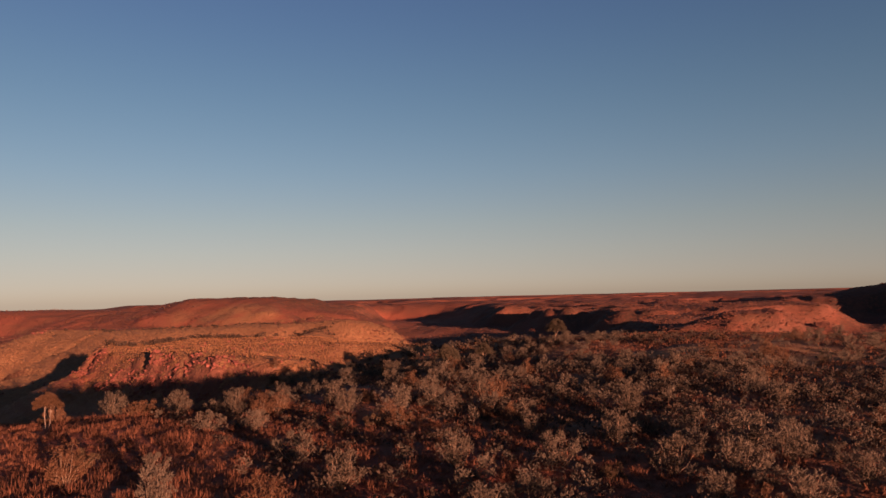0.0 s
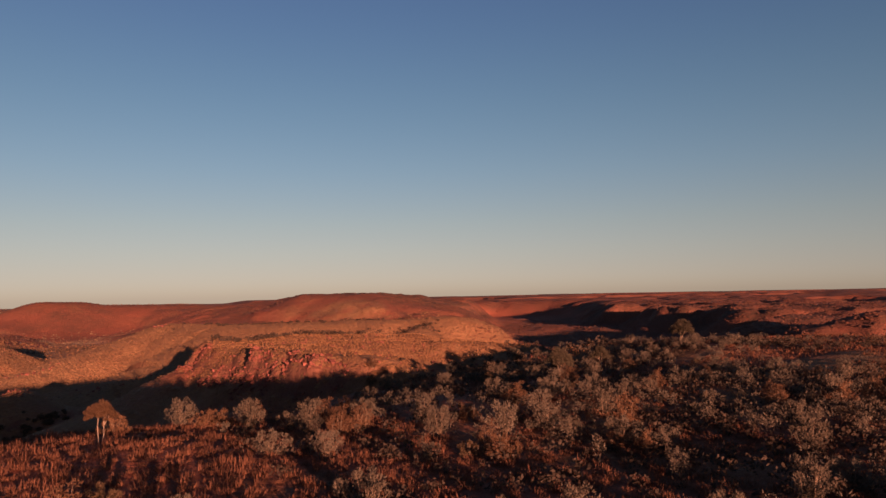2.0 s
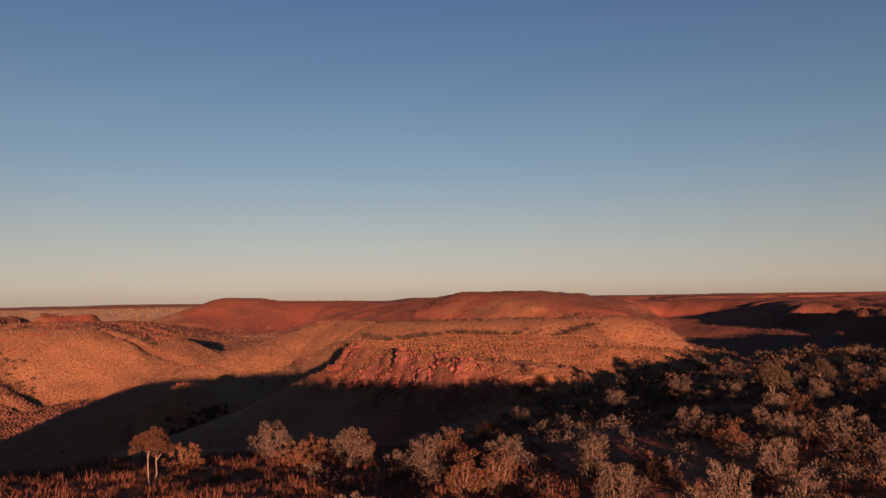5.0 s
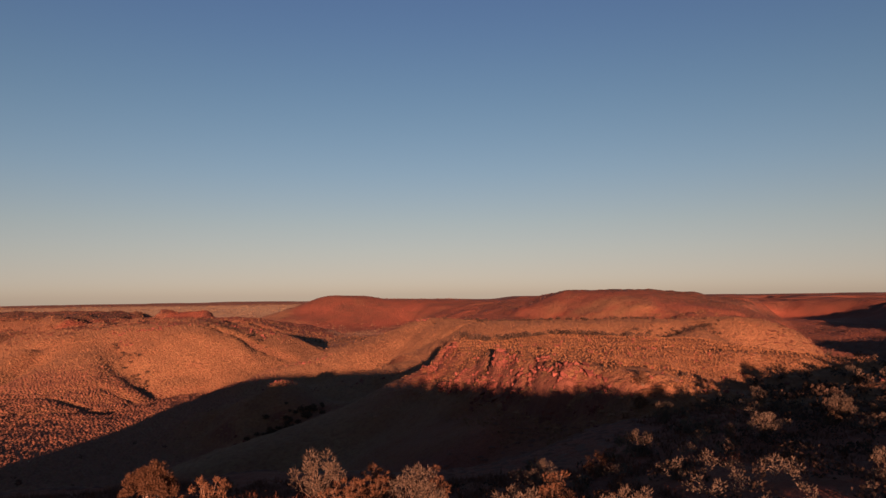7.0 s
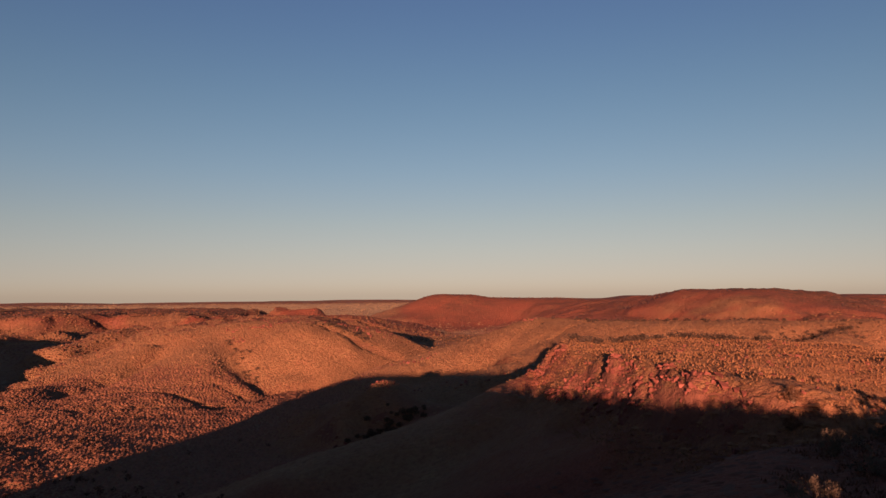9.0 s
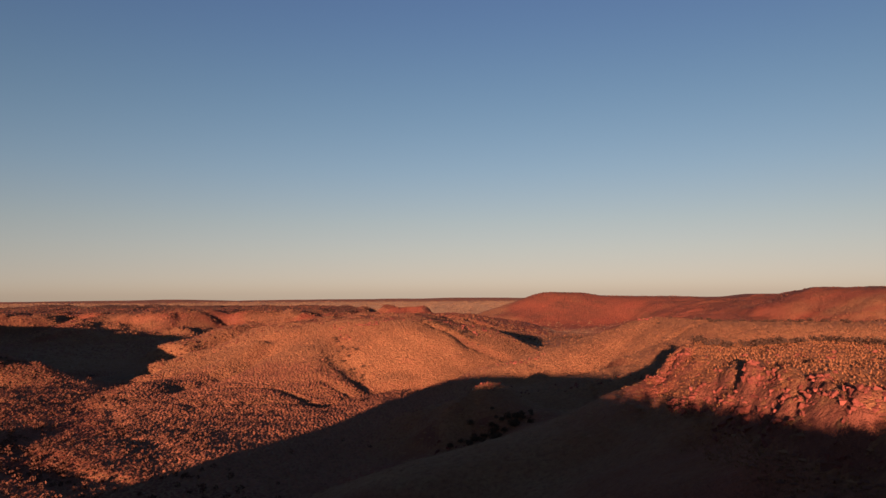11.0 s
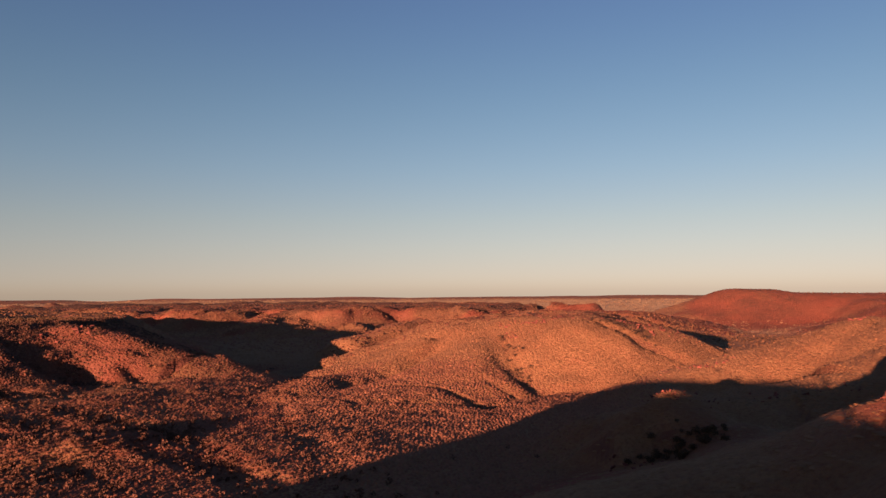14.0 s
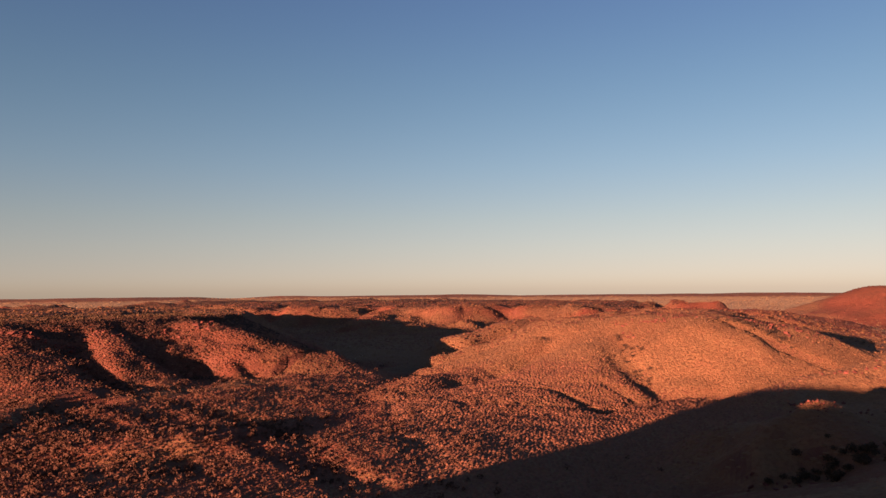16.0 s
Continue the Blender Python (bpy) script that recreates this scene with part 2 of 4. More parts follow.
FLANKS = [
    [(-188, 462, -12.0), (-195, 435, -20.1), (-201, 415, -26.1), (-204, 394, -27.8), (-204, 370, -27.2), (-198, 342, -29.8)],
    [(-202, 475, -14.5), (-212, 451, -19.7), (-220, 434, -23.7), (-229, 419, -27.3)],
    [(-228, 491, -15.9), (-240, 476, -20.1), (-248, 461, -24.8)],
    [(-273, 609, -4.5), (-281, 565, -11.0), (-286, 526, -18.2)],
]
SPUR = [(66, 480, -0.5), (44, 500, 1.2), (23.5, 483, -4), (6.7, 463, -9.5), (-5.6, 447, -12.5), (-23, 430, -17), (-36, 416, -20.5), (-44, 402, -25)]
CRAGS = [(31, 231, 5), (34, 201, 5), (39, 184, 6), (42, 174, 6), (47, 164, 5)]
BENCH = [(605, 500), (650, 475), (800, 430), (1000, 560), (950, 800), (720, 760), (655, 735), (632, 660), (636, 590), (612, 545)]
STEP = [(720, 900), (900, 860), (1100, 1000), (860, 1080)]
RANGE = [(232, 930), (300, 880), (380, 900), (520, 1000), (620, 1200), (560, 1400), (330, 1300), (250, 1080)]


def craggy(x, y):
    """How much bare rock breaks through the grass on the mesa's face, from 0 to 1."""
    c = ease(0.42, 0.7, rough(x, y, 10, 2, 27))
    for cx, cy, r in CRAGS:
        c = np.maximum(c, ease(r, 0.45 * r, np.hypot(x - cx, y - cy) + 2.5 * rough(x, y, 5, 2, 29)))
    return c


def land(x, y, fine=True):
    """The height of the ground."""
    x, y = np.asarray(x, float), np.asarray(y, float)
    r = np.hypot(x, y)
    wide = rough(x, y, 260, 3, 3)
    # valley floor and plain
    z = -33.5 + 1.2 * wide - 3.0 * ease(500, 1200, r) * ease(-400, 200, y)
    z = z + 3.0 * ease(-60, 40, x) * ease(260, 420, y)
    z = z + 6.0 * ease(-190, -245, x) * ease(420, 330, y) * ease(150, 220, y) + 8.5 * ease(430, 610, y) * ease(900, 640, y)
    # dissected tablelands to the east
    n = rough(x + 40 * wide, y, 300, 4, 21)
    east = ease(230, 420, x - 0.10 * np.abs(y - 300)) * ease(-1200, -500, y)
    tops = -34 + 30 * ease(-0.12, 0.30, n + 0.35 * ease(900, 1800, r))
    d, deep = along(x, y, [(250, 270, -20), (390, 450, -36), (480, 640, -50), (580, 900, -62), (740, 1300, -58)])
    tops = deep + (tops - deep) * ease(110, 250, d + 25 * wide)
    z = z + east * (tops - z)
    z = higher(z, ridge(x, y, [(870, 540, -3), (965, 484, 8), (1005, 447, 18), (1260, 400, 24), (1500, 330, 24)], 8, 190, -42, 1, 16, 31), 8)
    # an unseen ridge, added to cast shadow over the hill north of it
    z = higher(z, ridge(x, y, [(930, 312, 20), (990, 300, 36), (1100, 268, 44), (1300, 200, 46), (1500, 160, 46)], 6, 150, -42, 1, 12, 32), 8)
    z = higher(z, ridge(x, y, [(390, 330, -9), (480, 372, -5), (590, 405, -6)], 8, 120, -50, 1, 8, 37), 5)
    z = higher(z, ridge(x, y, [(372, 280, -3), (391, 266, 2.5), (412, 250, 3.0), (424, 234, -3)], 8, 80, -50, 1, 6, 38), 5)
    z = higher(z, tableland(x, y, BENCH, -5, -48, 85, 4, 6, 14, 70, 33), 4)
    z = higher(z, tableland(x, y, STEP, -6, -48, 85, 4, 6, 14, 70, 35), 4)
    # the northern plateau, the basin before it and the red butte on the plain
    z = higher(z, tableland(x, y, NORTH, -3.5, -40, 190, 3, 6, 26, 80, 41), 4)
    z = higher(z, tableland(x, y, BUTTE, 0.5, -45, 70, 8, 3, 4, 25, 43), 1.5)
    z = higher(z, ridge(x, y, [(-196, 790, -8), (-205, 880, -9), (-200, 960, -14)], 45, 230, -46, 1, 14, 45), 6)
    z = higher(z, ridge(x, y, [(-1342, 750, -2), (-1337, 752, -2.5)], 0, 70, -40, 0.8, 0, 46), 2)
    z = higher(z, ridge(x, y, [(-1362, 707, -5), (-1376, 681, -5)], 10, 70, -40, 1, 0, 47), 2)
    # domed hill and long red range on the skyline
    z = higher(z, ridge(x, y, [(-72, 1310, 15.8), (-48, 1318, 14.5)], 14, 158, -48, 0.95, 5, 51), 6)
    z = higher(z, ridge(x, y, [(-66, 1318, 6), (10, 1335, 9), (110, 1330, 8), (200, 1240, 3), (260, 1060, 8)], 20, 281, -48, 1, 16, 53), 14)
    z = higher(z, tableland(x, y, RANGE, 19.0 - 15 * ease(330, 560, x), -50, 400 - 310 * ease(400, 520, x), 2, 6, 22, 160, 55), 10)
    # grassy ridge behind the mesa, with the small mound at its eastern end
    z = higher(z, ridge(x, y, [(52, 505, -2.0), (66, 470, -1.0), (100, 440, 0.5), (150, 430, 0), (200, 470, -3)], 12, 105, -39, 1, 5, 61), 6)
    z = higher(z, ridge(x, y, SPUR, 3, 62, -42, 1, 3, 62), 5)
    z = higher(z, ridge(x, y, [(196, 455, -0.5), (218, 448, 1.2), (230, 452, 0)], 4, 84, -40, 1, 4, 63), 6)
    z = higher(z, ridge(x, y, [(160, 430, -3), (160, 350, -10), (138, 270, -9)], 15, 84, -42, 1, 8, 65), 10)
    # rounded hill across the valley and its spurs
    z = higher(z, ridge(x, y, [(-88, 528, -6), (-106, 503, -2.2), (-128, 500, -1.6), (-160, 502, -1.8), (-190, 512, -3.5), (-212, 600, -7), (-262, 720, -8)], 7, 112, -42, 1.0, 5, 71), 4)
    z = higher(z, ridge(x, y, [(-130, 498, -3.0), (-143, 455, -10), (-147, 420, -20), (-152, 385, -27), (-166, 350, -30.5)], 6, 84, -44, 1, 4, 73), 5)
    for n, line in enumerate(FLANKS):
        z = higher(z, ridge(x, y, line, 2, 44 + 4 * n, -46, 1, 3, 78 + n), 3)
    z = higher(z, ridge(x, y, [(-88, 528, -7), (-60, 545, -13), (-30, 560, -22)], 4, 73, -43, 1, 4, 75), 6)
    z = higher(z, ridge(x, y, [(-122, 505, -2.5), (-146, 590, -2.6), (-182, 700, -2.6), (-212, 800, -7)], 22, 110, -42, 1, 8, 77), 6)
    # the western hill
    d = outside(x, y, WEST) + 7 * rough(x, y, 40, 3, 81)
    s = np.clip((d - 4) / 98, 0, 1)
    z = higher(z, -1.0 - 2.0 * ease(-0.5, 4, d) - 40 * (1 - (1 - s) ** 1.22), 4)
    z = higher(z, ridge(x, y, [(-375, 345, -1), (-338, 345, -2.2), (-304, 352, -8), (-276, 368, -16.5), (-246, 358, -29)], 4, 76, -44, 1, 6, 83), 4)
    z = higher(z, ridge(x, y, [(-385, 300, -1), (-348, 292, -5.5), (-322, 284, -12), (-290, 284, -24)], 3, 56, -44, 1, 5, 85), 6)
    z = higher(z, ridge(x, y, [(-395, 250, -2), (-360, 254, -5.5), (-330, 250, -14), (-290, 244, -26)], 6, 64, -44, 1, 4, 87), 6)
    z = higher(z, ridge(x, y, [(-240, 190, -27), (-258, 204, -25), (-274, 228, -23.8), (-282, 250, -23.5)], 1, 30, -40, 1, 3, 88), 2)
    z = higher(z, ridge(x, y, [(-206, 212, -29), (-194, 224, -27.6), (-186, 240, -29)], 4, 34, -38, 1, 3, 89), 3)
    z = higher(z, ridge(x, y, [(-366, 320, -2), (-346, 318, -5), (-330, 317, -12)], 6, 44, -40, 1, 4, 86), 5)
    # the mesa with its red cliff, and the spurs below it
    top = 3.6 - 0.6 * ease(60, 20, x) - 2.2 * ease(75, 130, x) * ease(150, 200, y) - 5.8 * ease(58, 74, x + 5 * rough(x, y, 18, 2, 26)) * ease(188, 164, y + 4 * rough(x, y, 20, 2, 30))
    z = higher(z, tableland(x, y, MESA, top, -42, 125, 8.0, 10, 1.6, 14, 91), 3)
    z = higher(z, ridge(x, y, [(24, 224, -5.4), (6, 216, -12.2), (-20, 206, -18.8), (-52, 195, -28)], 2, 66, -46, 1, 3, 93), 5)
    z = higher(z, ridge(x, y, [(-6, 288, -20), (-22, 296, -12.8), (-34, 304, -21)], 2, 52, -40, 1, 6, 95), 6)
    z = higher(z, ridge(x, y, [(78, 452, -2), (54, 410, -7), (32, 386, -14.6), (6, 384, -21), (-40, 366, -28.5)], 6, 92, -45, 1, 4, 97), 6)
    # the hill under the flight
    crown = 6.3 - 2.4 * ease(100, 150, y) - 3.1 * ease(60, 112, y) * ease(112, 74, x) * ease(8, 28, x) - 3.0 * ease(40, -60, x) * ease(40, 80, y) - 4 * ease(-150, -330, y) - 11 * ease(140, 300, x)
    d = np.maximum(outside(x, y, HOME) + 4 * rough(x, y, 30, 3, 101), 0)
    sheer = ease(-60, -82, x) * ease(75, 45, y)
    z = higher(z, crown - 0.13 * d - 34 * (ease(14, 125, d) * (1 - sheer) + ease(11, 40, d) * sheer), 3)
    # far range on the horizon
    z = z + 11 * (1 - 0.85 * east) * ease(3300, 4300, r) * (1 + 0.7 * rough(x, y, 700, 4, 111))
    if fine:
        # gullies on the slopes, and broken rock on the mesa's face
        flank = ease(-31, -24, z) * ease(0.5, -5, z) * ease(900, 500, r) * ease(60, 130, r)
        cut = 1 - np.abs(rough(x + 9 * wide, y, 58, 3, 17))
        for line in (CREEK, SIDE, BROOK, FORK, RILL, WASH):
            d, _ = along(x, y, [(*p, 0) for p in line])
            z = z - (0.6 if line is CREEK else 0.9) * ease(7, 1.0, d + 5 * rough(x, y, 30, 2, 18))
        for wide_at, line in CUTS:
            d, deep = along(x, y, line)
            z = z - deep * ease(wide_at, 0.0, d + 0.2 * wide_at * rough(x, y, 1.6 * wide_at, 2, 20))
        west = ease(-235, -275, x) * ease(480, 440, y) * ease(-31, -27, z) * ease(-900, -500, x)
        z = z - west * (1.0 * ease(0.4, 1.0, 1 - np.abs(rough(x, y, 30, 3, 23))) + 0.3 * rough(x, y, 9, 2, 24))
        z = z - 1.3 * flank * ease(-300, -225, x) * ease(0.45, 1.0, cut)
        d = outside(x, y, MESA)
        face = ease(-3, 1.5, d) * ease(17, 8, d) * ease(64, 50, x) * ease(262, 240, y)
        z = z + face * (craggy(x, y) * (1.9 * np.abs(rough(x, y, 5, 3, 19, 0.6)) - 0.6) + 0.35 * rough(x, y, 4, 2, 28))
        z = z + 0.5 * rough(x, y, 6, 2, 25) * ease(2, -2, d)
        z = np.where(d < 8, z - np.maximum(z - top - 0.5, 0) * ease(146, 156, y), z)
        d = outside(x, y, NORTH)
        z = z - 2.4 * ease(0.5, 1.0, 1 - np.abs(rough(x, y, 52, 3, 116))) * ease(-30, -6, d) * ease(170, 90, d) * ease(-30, -24, z)
        z = z + 1.3 * rough(x, y, 18, 3, 117, 0.6) * ease(-60, -20, d) * ease(190, 110, d)
        near = ease(1500, 300, r)
        z = z + (0.55 * rough(x, y, 24, 3, 5) + 0.16 * rough(x, y, 5, 2, 9)) * near
        z = z + (1.8 * rough(x, y, 42, 4, 15, 0.6) - 5.0 * ease(0.6, 1.0, 1 - np.abs(rough(x, y, 120, 3, 16))) * ease(-30, -10, z)) * ease(520, 800, r + 330 * ease(250, 400, x)) * ease(3000, 1500, r) * ease(120, 260, np.hypot(x + 70, y - 1314))
        z = z + 3.0 * rough(x, y, 160, 4, 13) * ease(500, 900, r) * ease(-20, -33, z)
    return z


def mesh_from(name, verts, faces, smooth=True):
    """A mesh from numpy arrays of corners and of equal-sized faces."""
    me = bpy.data.meshes.new(name)
    count, size = faces.shape
    me.vertices.add(len(verts))
    me.vertices.foreach_set("co", np.ascontiguousarray(verts, np.float32).ravel())
    me.loops.add(count * size)
    me.loops.foreach_set("vertex_index", np.ascontiguousarray(faces, np.int32).ravel())
    me.polygons.add(count)
    me.polygons.foreach_set("loop_start", np.arange(0, count * size, size, dtype=np.int32))
    if smooth:
        me.polygons.foreach_set("use_smooth", np.ones(count, bool))
    me.update(calc_edges=True)
    return me


CX, CY = 8.0, 50.0
bearing = np.concatenate([np.arange(-70, 72, 0.3), np.arange(72, 290, 2.0)])
reach = [3.0]
while reach[-1] < 4850:
    reach.append(reach[-1] + max(0.8, 0.009 * reach[-1]))
reach = np.array(reach)
bb, rr = np.meshgrid(np.radians(bearing), reach)
gx, gy = CX - rr * np.sin(bb), CY + rr * np.cos(bb)
gz = land(gx, gy)
cols, rows_n = len(bearing), len(reach)
verts = np.concatenate([np.stack([gx, gy, gz], -1).reshape(-1, 3), [[CX, CY, float(land(CX, CY))]]])
i, j = np.meshgrid(np.arange(rows_n - 1), np.arange(cols), indexing="ij")
jn = (j + 1) % cols
quads = np.stack([i * cols + j, i * cols + jn, (i + 1) * cols + jn, (i + 1) * cols + j], -1).reshape(-1, 4)[:, ::-1]
ring = np.arange(cols)


def grassy(x, y):
    """How much dry grass covers the ground, from 0 to 1; cut on the rim's slope to darken its shade."""
    g = 0.55 + 0.45 * rough(x, y, 35, 3, 201)
    d1, _ = along(x, y, [(40, 560, 0), (80, 440, 0), (220, 450, 0)])
    d2, _ = along(x, y, [(-90, 520, 0), (-140, 480, 0), (-230, 560, 0), (-260, 700, 0)])
    g = g + 0.2 * ease(-60, -100, x) + 0.5 * ease(140, 60, d1) + 0.75 * ease(150, 70, d2)
    g = g - 0.75 * ease(780, 950, y) * ease(-180, -60, x) - 0.8 * ease(250, 380, x) - 0.6 * ease(-250, -320, x) * ease(520, 420, y) - 0.35 * ease(10, -25, x + 75 + 1.04 * (y - 222)) * ease(380, 330, y)
    g = g - 0.9 * ease(120, 25, outside(x, y, BUTTE)) - 0.3 * ease(-250, -330, x) * ease(560, 620, y)
    # The last term reddens and darkens the slope under the rim, deepening its shade.
    g = g + 0.7 * ease(2, -4, outside(x, y, MESA)) - 0.6 * ease(76, 92, y) * ease(205, 170, y) * ease(-90, -40, x) * ease(3, 12, outside(x, y, MESA))
    return np.clip(g, 0, 1)


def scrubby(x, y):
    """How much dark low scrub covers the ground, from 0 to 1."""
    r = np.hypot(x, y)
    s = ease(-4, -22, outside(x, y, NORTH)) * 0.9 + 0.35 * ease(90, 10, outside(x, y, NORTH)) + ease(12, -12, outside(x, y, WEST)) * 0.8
    # western and eastern slopes take extra tone, which also dims their sunlit faces
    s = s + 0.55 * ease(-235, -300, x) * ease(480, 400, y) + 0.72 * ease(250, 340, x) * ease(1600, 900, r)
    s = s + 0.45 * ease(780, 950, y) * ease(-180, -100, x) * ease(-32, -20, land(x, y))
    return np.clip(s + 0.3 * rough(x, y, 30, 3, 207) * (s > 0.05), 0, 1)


def pale(x, y):
    """How much the ground belongs to the pale grass plain."""
    return ease(-26, -31, land(x, y)) * ease(700, 1000, np.hypot(x, y)) * ease(60, -80, x) * ease(210, 330, np.hypot(x + 60, y - 1310)) * (0.55 + 0.45 * ease(3900, 3300, np.hypot(x, y)))


ground = new("ground", mesh_from("ground", verts, quads))
hub = mesh_from("hub", verts[np.r_[ring, len(verts) - 1]], np.stack([ring, (ring + 1) % cols, np.full(cols, cols)], -1))
bm = bmesh.new()
bm.from_mesh(ground.data)
bm.from_mesh(hub)
bmesh.ops.remove_doubles(bm, verts=[v for v in bm.verts if (v.co.xy - Vector((CX, CY))).length < 3.2], dist=0.001)
bm.to_mesh(ground.data)
bm.free()
bpy.data.meshes.remove(hub)
co = np.zeros(len(ground.data.vertices) * 3, np.float32)
ground.data.vertices.foreach_get("co", co)
co = co.reshape(-1, 3).astype(float)
ground.data.attributes.new("grass", "FLOAT", "POINT").data.foreach_set("value", grassy(co[:, 0], co[:, 1]).astype(np.float32))
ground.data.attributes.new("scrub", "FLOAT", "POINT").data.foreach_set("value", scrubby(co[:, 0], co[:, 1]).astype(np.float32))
ground.data.attributes.new("plain", "FLOAT", "POINT").data.foreach_set("value", pale(co[:, 0], co[:, 1]).astype(np.float32))
tagged(ground, "red stony ground with dry spinifex grass over hills and valleys", "ground", kind="structure")
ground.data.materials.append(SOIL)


# ---- plants and rocks ----
def part(name, me, mat, parent, label=""):
    ob = new(name, me)
    ob.parent = parent
    me.materials.append(mat)
    if label:
        ob["label"] = label
    return ob


def limb(rng, points, widths, sides=5):
    """A tapered, bent limb through the given points, as corners and four-sided faces."""
    points = np.array(points, float)
    out = []
    for k, (p, w) in enumerate(zip(points, widths)):
        ahead = points[min(k + 1, len(points) - 1)] - points[max(k - 1, 0)]
        ahead = ahead / (np.linalg.norm(ahead) + 1e-9)
        u = np.cross(ahead, (0.3, 0.9, 0.1))
        u = u / (np.linalg.norm(u) + 1e-9)
        v = np.cross(ahead, u)
        for n in range(sides):
            a = 2 * math.pi * n / sides
            out.append(p + w * (u * math.cos(a) + v * math.sin(a)))
    faces = []
    for k in range(len(points) - 1):
        for n in range(sides):
            m = (n + 1) % sides
            faces.append((k * sides + n, k * sides + m, (k + 1) * sides + m, (k + 1) * sides + n))
    return np.array(out), np.array(faces)


def joined(name, pieces):
    verts, faces, start = [], [], 0
    for v, f in pieces:
        verts.append(v)
        faces.append(f + start)
        start += len(v)
    return mesh_from(name, np.concatenate(verts), np.concatenate(faces))


def leaves(rng, centres, sizes, count, leaf):
    """Small narrow leaves in round tufts at the centres, pointing outwards and up."""
    pick = rng.integers(0, len(centres), count)
    way = rng.normal(size=(count, 3))
    way /= np.linalg.norm(way, axis=1)[:, None]
    spot = centres[pick] + way * (sizes[pick] * rng.uniform(0.35, 1.0, count) ** 0.6)[:, None] * (1, 1, 0.85)
    u = way * 0.8 + rng.normal(size=(count, 3)) * 0.45 + (0, 0, 0.55)
    u /= np.linalg.norm(u, axis=1)[:, None]
    v = np.cross(u, rng.normal(size=(count, 3)))
    v /= np.linalg.norm(v, axis=1)[:, None]
    size = (leaf * rng.uniform(0.6, 1.4, count))[:, None]
    side = v * size * 0.21
    verts = np.stack([spot - u * size * 0.6 - side, spot - u * size * 0.4 + side, spot + u * size * 0.7], 1).reshape(-1, 3)
    return verts, np.arange(count * 3).reshape(-1, 3)


def make_shrub(seed, tall, wide, count, leaf, mat, tufts=26, label=""):
    """A shrub on many thin stems that fan out from the ground and end in tufts of leaves."""
    rng = np.random.default_rng(seed)
    root = new("shrub")
    pieces, ends, sizes = [], [], []
    for n in range(tufts):
        a, lean = 2.4 * n + rng.uniform(-0.5, 0.5), rng.uniform(0.08, 1.0) ** 0.8
        up = tall * (1.0 - 0.5 * lean ** 2) * rng.uniform(0.55, 1.05)
        end = np.array([math.cos(a) * wide * lean, math.sin(a) * wide * lean, up])
        mid = end * (0.6, 0.6, 0.45) + rng.normal(0, 0.06 * tall, 3) * (1, 1, 0)
        pieces.append(limb(rng, [(0, 0, -0.25), mid * 0.6, mid, end], [0.03 * tall ** 0.5, 0.022, 0.016, 0.006], 3))
        for s, big in ((1.0, 0.10), (0.75, 0.14), (0.5, 0.15)):
            ends.append((mid * (1 - s) + end * s if s > 0.6 else mid * 0.95) + rng.normal(0, 0.05 * tall, 3))
            sizes.append(big * tall * rng.uniform(0.7, 1.35))
    ends, sizes = np.array(ends), np.array(sizes)
    part("branchwork", joined("branchwork", pieces), TWIG, root)
    v, f = leaves(rng, ends, sizes, count, leaf)
    part("foliage", mesh_from("foliage", v, f, False), mat, root)
    return tagged(root, label, "shrub")


def make_gum(seed, tall, wide, stems, count, label, leaf=0.15, mat=None, bark=None, skirt=0.5):
    """A slender gum: bare pale trunks that fork under a flat, spreading crown."""
    rng = np.random.default_rng(seed)
    root = new("gum_tree")
    ends = []
    for n in range(stems):
        a = 2.6 * n + rng.uniform(-0.3, 0.3)
        out = np.array([math.cos(a), math.sin(a), 0.0])
        foot = out * 0.10 * tall * 0.35
        fork = foot + out * 0.03 * tall + np.array([0, 0, tall * 0.44])
        bend = (foot + fork) / 2 + rng.normal(0, 0.03 * tall, 3) * (1, 1, 0)
        pieces = [limb(rng, [foot - (0, 0, 0.3), foot + (0, 0, 0.05), bend, fork], [0.016 * tall, 0.013 * tall, 0.011 * tall, 0.009 * tall], 7)]
        boughs = []
        for k in range(7):
            b, share = a + rng.uniform(-1.7, 1.7), rng.uniform(0.15, 0.7)
            end = np.array([math.cos(b) * wide * share, math.sin(b) * wide * share, tall * (skirt + 0.12 + (0.86 - skirt) * rng.uniform(0.2, 1.0) * (1 - share ** 2) ** 0.5)])
            mid = (fork + end) / 2 + np.array([0, 0, -0.03 * tall])
            boughs.append(limb(rng, [fork - (0, 0, 0.05), mid, end], [0.008 * tall, 0.005 * tall, 0.002 * tall], 5))
            ends.append(end)
        stem = part("trunk", joined("trunk", pieces), bark or BARK, root, "smooth white forking trunk" if bark is None else "")
        for bough in boughs:
            part("limb", joined("limb", [bough]), bark or BARK, stem)
    # tufts fill a lumpy dome
    for k in range(80):
        b, share = rng.uniform(0, 2 * math.pi), rng.uniform(0, 1) ** 0.5
        rim_at = wide * (0.92 + 0.12 * math.sin(3 * b + seed))
        ends.append(np.array([math.cos(b) * rim_at * share, math.sin(b) * rim_at * share,
                              tall * (skirt + 0.06 + (0.88 - skirt) * rng.uniform(0.1, 1.0) ** 0.6 * (1 - 0.92 * share ** 2) ** 0.5)]))
    ends = np.array(ends)
    v, f = leaves(rng, ends, np.full(len(ends), 0.21 * wide) * rng.uniform(0.8, 1.3, len(ends)), count, leaf)
    part("crown", mesh_from("crown", v, f, False), mat or GOLD_LEAF, root)
    return tagged(root, label, "tree")


